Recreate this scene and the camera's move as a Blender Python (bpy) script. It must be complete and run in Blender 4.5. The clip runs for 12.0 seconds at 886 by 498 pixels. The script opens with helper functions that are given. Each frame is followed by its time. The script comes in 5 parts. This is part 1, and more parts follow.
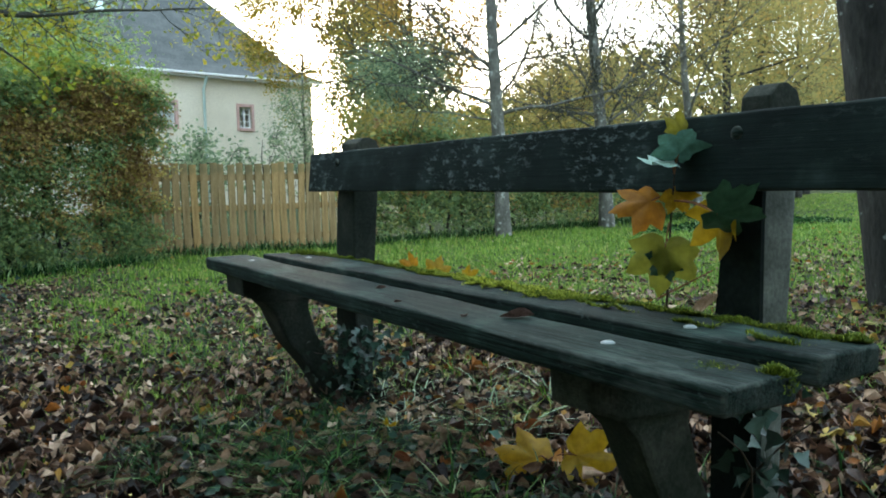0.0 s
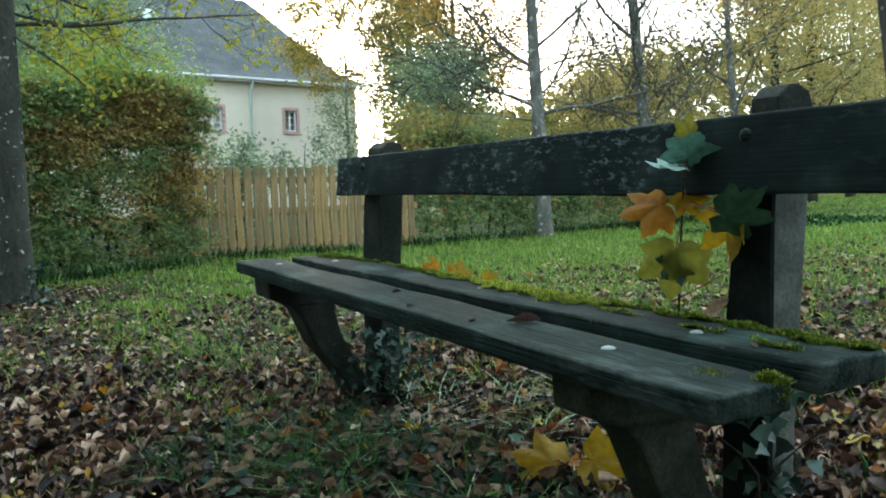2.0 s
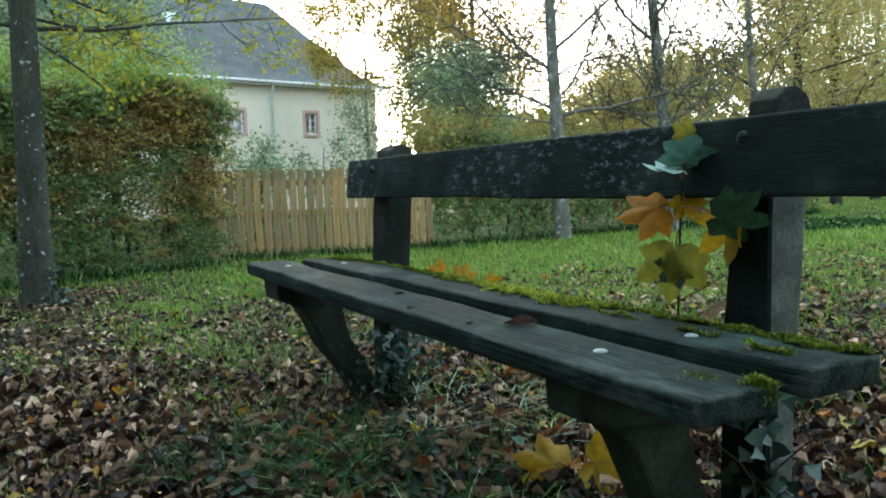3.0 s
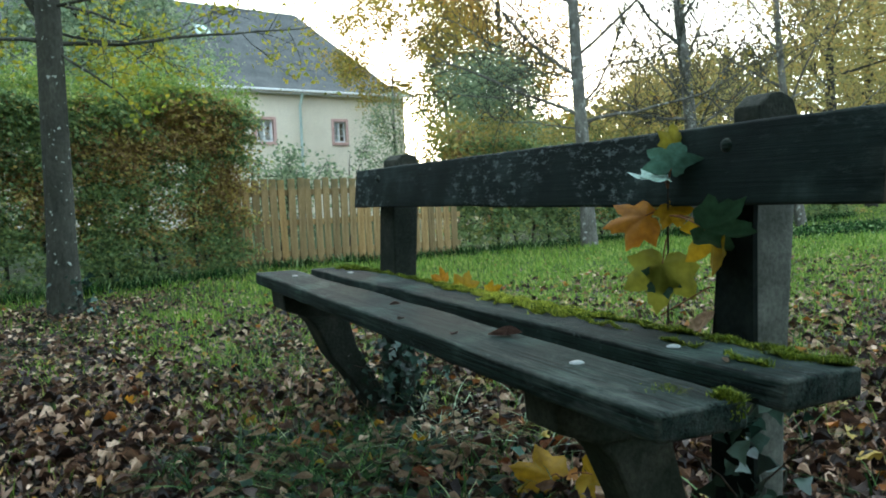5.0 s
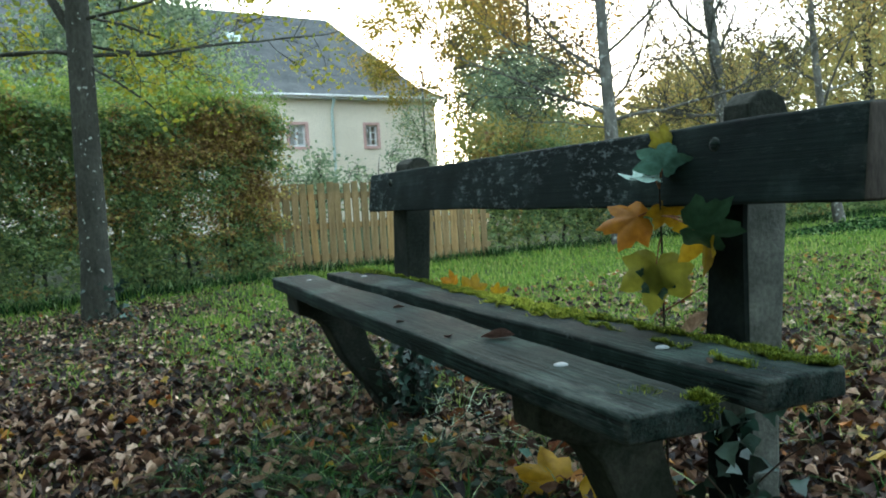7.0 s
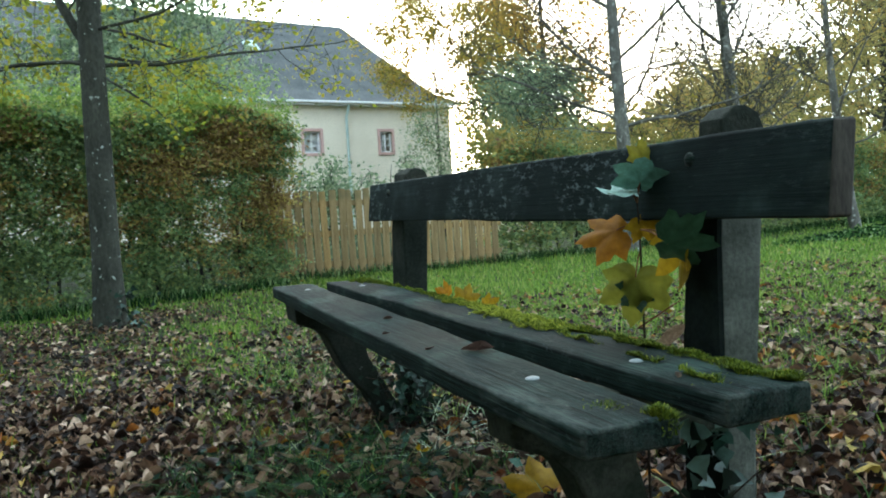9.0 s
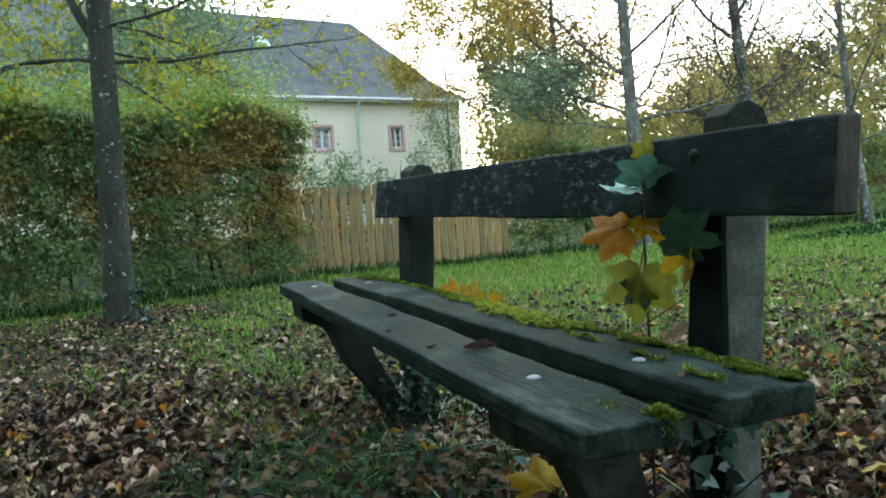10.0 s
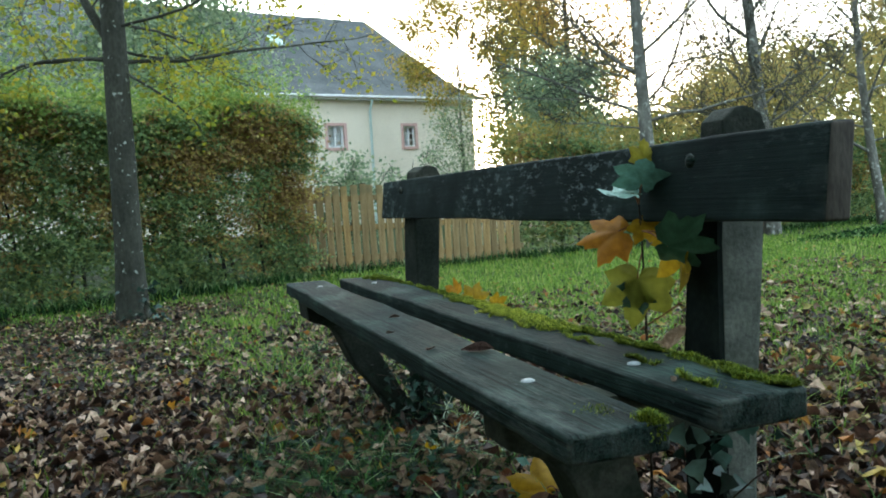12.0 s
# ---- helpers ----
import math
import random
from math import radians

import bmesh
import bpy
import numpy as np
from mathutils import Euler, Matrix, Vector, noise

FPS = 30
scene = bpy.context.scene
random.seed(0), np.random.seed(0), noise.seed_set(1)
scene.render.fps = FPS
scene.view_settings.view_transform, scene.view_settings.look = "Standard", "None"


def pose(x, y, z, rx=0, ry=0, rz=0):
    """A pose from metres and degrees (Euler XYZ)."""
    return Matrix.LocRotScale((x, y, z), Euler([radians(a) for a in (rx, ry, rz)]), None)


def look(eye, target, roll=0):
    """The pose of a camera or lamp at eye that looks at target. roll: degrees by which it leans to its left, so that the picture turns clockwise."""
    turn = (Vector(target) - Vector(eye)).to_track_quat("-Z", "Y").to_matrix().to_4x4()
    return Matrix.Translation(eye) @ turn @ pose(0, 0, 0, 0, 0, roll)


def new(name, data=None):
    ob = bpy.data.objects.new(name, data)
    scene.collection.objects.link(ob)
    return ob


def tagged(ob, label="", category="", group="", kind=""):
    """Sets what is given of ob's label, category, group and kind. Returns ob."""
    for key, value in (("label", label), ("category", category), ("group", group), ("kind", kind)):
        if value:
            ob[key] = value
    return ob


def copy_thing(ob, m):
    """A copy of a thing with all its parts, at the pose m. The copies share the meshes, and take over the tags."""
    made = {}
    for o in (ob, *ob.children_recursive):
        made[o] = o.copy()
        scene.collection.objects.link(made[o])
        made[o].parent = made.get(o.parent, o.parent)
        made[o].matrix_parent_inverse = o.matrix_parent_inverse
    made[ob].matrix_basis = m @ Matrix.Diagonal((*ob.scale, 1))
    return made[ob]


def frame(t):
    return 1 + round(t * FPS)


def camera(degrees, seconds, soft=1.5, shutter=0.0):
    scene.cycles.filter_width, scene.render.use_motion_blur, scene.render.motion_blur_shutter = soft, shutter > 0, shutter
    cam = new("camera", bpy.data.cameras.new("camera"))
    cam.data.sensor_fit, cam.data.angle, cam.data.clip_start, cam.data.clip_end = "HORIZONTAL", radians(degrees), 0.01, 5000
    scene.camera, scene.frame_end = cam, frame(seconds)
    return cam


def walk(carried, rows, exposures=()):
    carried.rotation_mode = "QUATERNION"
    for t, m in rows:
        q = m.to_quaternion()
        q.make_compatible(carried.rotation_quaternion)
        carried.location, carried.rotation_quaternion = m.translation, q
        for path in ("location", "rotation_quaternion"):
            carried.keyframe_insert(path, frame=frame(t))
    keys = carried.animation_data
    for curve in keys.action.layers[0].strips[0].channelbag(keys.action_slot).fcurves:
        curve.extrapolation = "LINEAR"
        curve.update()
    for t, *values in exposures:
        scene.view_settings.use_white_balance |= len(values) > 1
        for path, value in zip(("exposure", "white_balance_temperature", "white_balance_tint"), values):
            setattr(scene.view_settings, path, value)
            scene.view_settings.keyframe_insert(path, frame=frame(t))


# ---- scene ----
cam = camera(57.7, 12.0, soft=1.9)
PATH = [
    (0, (0.215, 0.292, 0.681), (1.277, 1.978, 0.513), -1.2),
    (0.5, (0.224, 0.281, 0.687), (1.26, 1.983, 0.521), -1.3),
    (1, (0.235, 0.268, 0.685), (1.239, 1.99, 0.521), -1.6),
    (1.5, (0.249, 0.261, 0.685), (1.229, 1.997, 0.52), -1.7),
    (2, (0.267, 0.252, 0.687), (1.232, 1.996, 0.524), -1.7),
    (2.5, (0.281, 0.24, 0.687), (1.226, 1.995, 0.529), -1.7),
    (3, (0.298, 0.227, 0.687), (1.218, 1.995, 0.531), -1.7),
    (5, (0.371, 0.195, 0.691), (1.224, 1.999, 0.554), -2.3),
    (5.5, (0.381, 0.185, 0.689), (1.218, 1.996, 0.558), -2.5),
    (6, (0.397, 0.172, 0.691), (1.212, 1.994, 0.563), -2.9),
    (6.5, (0.414, 0.159, 0.691), (1.207, 1.991, 0.561), -3.1),
    (7, (0.432, 0.155, 0.692), (1.206, 1.994, 0.563), -3.3),
    (7.2, (0.442, 0.159, 0.69), (1.205, 2.004, 0.564), -3.1),
    (9, (0.482, 0.116, 0.703), (1.221, 1.971, 0.59), -3.4),
    (9.5, (0.493, 0.114, 0.703), (1.227, 1.97, 0.586), -3.6),
    (10, (0.499, 0.118, 0.705), (1.212, 1.983, 0.583), -3.5),
    (10.5, (0.504, 0.11, 0.707), (1.203, 1.98, 0.586), -3.4),
    (11, (0.514, 0.102, 0.712), (1.217, 1.971, 0.59), -3.3),
    (11.5, (0.515, 0.103, 0.709), (1.211, 1.974, 0.582), -3.4),
    (12, (0.519, 0.1, 0.712), (1.201, 1.975, 0.588), -3.3),
]
walk(cam, [(t, look(eye, target, roll)) for t, eye, target, roll in PATH])

SUN_AZ, SUN_EL = 23.3, 5.0   # degrees from +y towards +x, and above the horizon


def add_world():
    world = bpy.data.worlds.new("autumn_sky")
    scene.world = world
    world.use_nodes = True
    nt = world.node_tree
    nt.nodes.clear()
    out = nt.nodes.new("ShaderNodeOutputWorld")
    bg = nt.nodes.new("ShaderNodeBackground")
    sky = nt.nodes.new("ShaderNodeTexSky")
    sky.sky_type = "NISHITA"
    sky.sun_disc = False
    sky.sun_elevation = radians(SUN_EL)
    sky.sun_rotation = radians(SUN_AZ)
    sky.dust_density = 3.0
    haze = nt.nodes.new("ShaderNodeMix")
    haze.data_type = "RGBA"
    haze.blend_type = "ADD"
    haze.inputs[0].default_value = 1.0
    haze.inputs[7].default_value = HAZE
    nt.links.new(sky.outputs[0], haze.inputs[6])
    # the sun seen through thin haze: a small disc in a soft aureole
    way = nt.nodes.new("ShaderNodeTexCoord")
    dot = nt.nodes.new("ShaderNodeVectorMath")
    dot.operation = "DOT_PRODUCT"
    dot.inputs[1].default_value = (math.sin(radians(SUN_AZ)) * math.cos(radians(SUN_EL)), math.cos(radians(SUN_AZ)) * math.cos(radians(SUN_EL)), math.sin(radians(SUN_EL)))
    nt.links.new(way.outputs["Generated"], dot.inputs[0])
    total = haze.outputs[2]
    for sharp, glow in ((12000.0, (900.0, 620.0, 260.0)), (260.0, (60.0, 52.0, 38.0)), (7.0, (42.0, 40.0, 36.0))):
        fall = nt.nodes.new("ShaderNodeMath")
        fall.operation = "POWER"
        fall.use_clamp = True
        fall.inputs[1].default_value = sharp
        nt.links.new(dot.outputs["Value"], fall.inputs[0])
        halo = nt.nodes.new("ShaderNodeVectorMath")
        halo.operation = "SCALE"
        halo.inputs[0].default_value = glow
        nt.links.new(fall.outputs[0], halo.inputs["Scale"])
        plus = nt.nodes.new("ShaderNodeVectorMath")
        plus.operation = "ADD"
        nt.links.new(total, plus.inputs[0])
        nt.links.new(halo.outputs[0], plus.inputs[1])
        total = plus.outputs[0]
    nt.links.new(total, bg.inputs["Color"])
    bg.inputs["Strength"].default_value = SKY
    nt.links.new(bg.outputs[0], out.inputs["Surface"])


SKY, HAZE = 0.118, (17.9, 23.7, 27.8, 1.0)
add_world()
sun = new("sun", bpy.data.lights.new("sun", "SUN"))
sun.data.energy, sun.data.angle, sun.data.color = 5.0, radians(8.0), (1.0, 0.84, 0.58)
az, el = radians(SUN_AZ), radians(SUN_EL)
sun.matrix_world = look((0, 0, 30), (-math.sin(az) * math.cos(el), -math.cos(az) * math.cos(el), 30 - math.sin(el)))


# ---- materials ----
def material(name):
    m = bpy.data.materials.new(name)
    m.use_nodes = True
    nt = m.node_tree
    nt.nodes.clear()
    out = nt.nodes.new("ShaderNodeOutputMaterial")
    bsdf = nt.nodes.new("ShaderNodeBsdfPrincipled")
    nt.links.new(bsdf.outputs[0], out.inputs[0])
    return m, nt, bsdf, out


def ramp(nt, source, stops, constant=False):
    r = nt.nodes.new("ShaderNodeValToRGB")
    cr = r.color_ramp
    if constant:
        cr.interpolation = "CONSTANT"
    while len(cr.elements) < len(stops):
        cr.elements.new(0.5)
    for e, (p, c) in zip(cr.elements, stops):
        e.position = p
        e.color = (*c, 1.0) if len(c) == 3 else c
    nt.links.new(source, r.inputs[0])
    return r.outputs[0]


def coords(nt, scale=(1, 1, 1), kind="Object"):
    tc = nt.nodes.new("ShaderNodeTexCoord")
    mp = nt.nodes.new("ShaderNodeMapping")
    mp.inputs["Scale"].default_value = scale
    nt.links.new(tc.outputs[kind], mp.inputs[0])
    return mp.outputs[0]


def noise_tex(nt, vec, scale, detail=4.0, rough=0.55):
    n = nt.nodes.new("ShaderNodeTexNoise")
    n.inputs["Scale"].default_value = scale
    n.inputs["Detail"].default_value = detail
    n.inputs["Roughness"].default_value = rough
    nt.links.new(vec, n.inputs["Vector"])
    return n.outputs["Fac"]


def mix(nt, fac, a, b, blend="MIX"):
    m = nt.nodes.new("ShaderNodeMix")
    m.data_type = "RGBA"
    m.blend_type = blend
    for sock, v in ((m.inputs[0], fac), (m.inputs[6], a), (m.inputs[7], b)):
        if isinstance(v, (int, float)):
            sock.default_value = v
        elif isinstance(v, tuple):
            sock.default_value = (*v, 1.0)
        else:
            nt.links.new(v, sock)
    return m.outputs[2]


def bump(nt, bsdf, height, strength=0.4, dist=0.01):
    b = nt.nodes.new("ShaderNodeBump")
    b.inputs["Strength"].default_value = strength
    b.inputs["Distance"].default_value = dist
    nt.links.new(height, b.inputs["Height"])
    nt.links.new(b.outputs[0], bsdf.inputs["Normal"])


def leaf_material(name, stops, translucency=0.4, rough=0.55, blotch=60.0, gloss=0.2, single=False, crinkle=0.0):
    """Leaves: each one its own tone, with blotches on it, and light passing through."""
    m, nt, bsdf, out = material(name)
    if single:
        tone = nt.nodes.new("ShaderNodeObjectInfo").outputs["Random"]
    else:
        tone = nt.nodes.new("ShaderNodeNewGeometry").outputs["Random Per Island"]
    col = ramp(nt, tone, stops)
    n = noise_tex(nt, coords(nt), blotch, 3.0)
    shade = ramp(nt, n, [(0.3, (0.62, 0.6, 0.55)), (0.65, (1.1, 1.1, 1.1))])
    col = mix(nt, 1.0, col, shade, "MULTIPLY")
    nt.links.new(col, bsdf.inputs["Base Color"])
    bsdf.inputs["Roughness"].default_value = rough
    bsdf.inputs["Specular IOR Level"].default_value = gloss
    if crinkle:
        bump(nt, bsdf, noise_tex(nt, coords(nt), crinkle, 4.0, 0.65), 0.9, 0.35 / crinkle)
    tr = nt.nodes.new("ShaderNodeBsdfTranslucent")
    nt.links.new(col, tr.inputs["Color"])
    ms = nt.nodes.new("ShaderNodeMixShader")
    ms.inputs[0].default_value = translucency
    nt.links.new(bsdf.outputs[0], ms.inputs[1])
    nt.links.new(tr.outputs[0], ms.inputs[2])
    nt.links.new(ms.outputs[0], out.inputs[0])
    return m


def rough_material(name, stops, scale=8.0, stretch=(1, 1, 1), rough=0.85, fine=60.0, strength=0.4, dist=0.01, gloss=0.15):
    """A weathered surface: broad stains, fine grain and relief."""
    m, nt, bsdf, out = material(name)
    v = coords(nt, stretch)
    a = noise_tex(nt, v, scale, 5.0, 0.6)
    b = noise_tex(nt, v, fine, 4.0, 0.6)
    col = ramp(nt, a, stops)
    grain = ramp(nt, b, [(0.3, (0.65, 0.65, 0.65)), (0.7, (1.2, 1.2, 1.2))])
    nt.links.new(mix(nt, 1.0, col, grain, "MULTIPLY"), bsdf.inputs["Base Color"])
    bsdf.inputs["Roughness"].default_value = rough
    bsdf.inputs["Specular IOR Level"].default_value = gloss
    bump(nt, bsdf, b, strength, dist)
    return m


def bench_wood(name, lichen):
    m, nt, bsdf, out = material(name)
    v = coords(nt)
    long = coords(nt, (1, 0.022, 1))
    a = noise_tex(nt, v, 7.0, 5.0, 0.6)
    g = noise_tex(nt, long, 210.0, 4.0, 0.65)
    g2 = noise_tex(nt, long, 45.0, 3.0, 0.6)
    col = ramp(nt, a, [(0.3, (0.0042, 0.0080, 0.0073)), (0.55, (0.0100, 0.0175, 0.0158)), (0.75, (0.029, 0.046, 0.042))])
    if not lichen:
        col = mix(nt, 1.0, col, (1.12, 1.32, 1.2), "MULTIPLY")
    grain = ramp(nt, g, [(0.36, (0.78, 0.78, 0.78)), (0.64, (1.18, 1.18, 1.18))] if lichen else [(0.36, (0.35, 0.35, 0.35)), (0.46, (0.9, 0.9, 0.9)), (0.66, (1.3, 1.3, 1.3))])
    col = mix(nt, 1.0, col, grain, "MULTIPLY")
    split = ramp(nt, noise_tex(nt, coords(nt, (1, 0.008, 1)), 95.0, 2.0, 0.5), [(0.43, (1.1, 1.1, 1.1)), (0.475, (0.12, 0.12, 0.12)), (0.515, (1.1, 1.1, 1.1)), (0.585, (1.2, 1.2, 1.2)), (0.61, (0.2, 0.2, 0.2)), (0.64, (1.1, 1.1, 1.1))])
    if not lichen:
        col = mix(nt, 1.0, col, split, "MULTIPLY")
    if lichen:
        n1 = noise_tex(nt, coords(nt, (1, 0.42, 1)), 62.0, 6.0, 0.8)
        n2 = noise_tex(nt, coords(nt, (1, 0.7, 1)), 5.5, 2.0, 0.5)
        msk = ramp(nt, n1, [(0.54, (0, 0, 0)), (0.60, (1, 1, 1))])
        big = ramp(nt, n2, [(0.45, (0, 0, 0)), (0.55, (1, 1, 1))])
        both = mix(nt, 1.0, msk, big, "MULTIPLY")
        axes = nt.nodes.new("ShaderNodeSeparateXYZ")
        nt.links.new(v, axes.inputs[0])
        reach = nt.nodes.new("ShaderNodeMath")
        reach.operation = "MULTIPLY"
        reach.inputs[1].default_value = 0.5
        nt.links.new(axes.outputs["Y"], reach.inputs[0])
        both = mix(nt, 1.0, both, ramp(nt, reach.outputs[0], [(0.60, (0.15, 0.15, 0.15)), (0.68, (1, 1, 1))]), "MULTIPLY")
        col = mix(nt, both, col, (0.10, 0.125, 0.122))
        scuff = ramp(nt, noise_tex(nt, coords(nt, (1, 0.2, 1)), 85.0, 5.0, 0.75), [(0.60, (0, 0, 0)), (0.72, (0.6, 0.6, 0.6))])
        col = mix(nt, scuff, col, (0.045, 0.062, 0.054))
    if not lichen:
        # small pale weathered flecks and crusts
        fleck = ramp(nt, noise_tex(nt, coords(nt, (1, 0.5, 1)), 95.0, 5.0, 0.75), [(0.58, (0, 0, 0)), (0.70, (0.7, 0.7, 0.7))])
        col = mix(nt, fleck, col, (0.056, 0.082, 0.076))
        pale = ramp(nt, noise_tex(nt, coords(nt, (1, 0.3, 1)), 9.0, 5.0, 0.7), [(0.57, (0, 0, 0)), (0.70, (0.7, 0.7, 0.7))])
        col = mix(nt, pale, col, (0.070, 0.088, 0.078))
    # pale edges: wear on the seat; on the rail they paint its lit rim
    geo = nt.nodes.new("ShaderNodeNewGeometry")
    edge = ramp(nt, geo.outputs["Pointiness"], [(0.520, (0, 0, 0)), (0.59, (1, 1, 1))])
    worn = ramp(nt, noise_tex(nt, coords(nt, (1, 0.25, 1)), 22.0, 4.0, 0.7), [(0.44, (0, 0, 0)), (0.58, (0.9, 0.9, 0.9))])
    col = mix(nt, mix(nt, 1.0, edge, worn, "MULTIPLY"), col, (0.14, 0.155, 0.135) if not lichen else (0.10, 0.115, 0.10))
    nt.links.new(col, bsdf.inputs["Base Color"])
    bsdf.inputs["Roughness"].default_value = 0.8
    bsdf.inputs["Specular IOR Level"].default_value = 0.10
    add = nt.nodes.new("ShaderNodeMath")
    add.operation = "ADD"
    nt.links.new(g, add.inputs[0])
    nt.links.new(g2, add.inputs[1])
    bump(nt, bsdf, add.outputs[0], 0.22 if lichen else 0.45, 0.005)
    return m


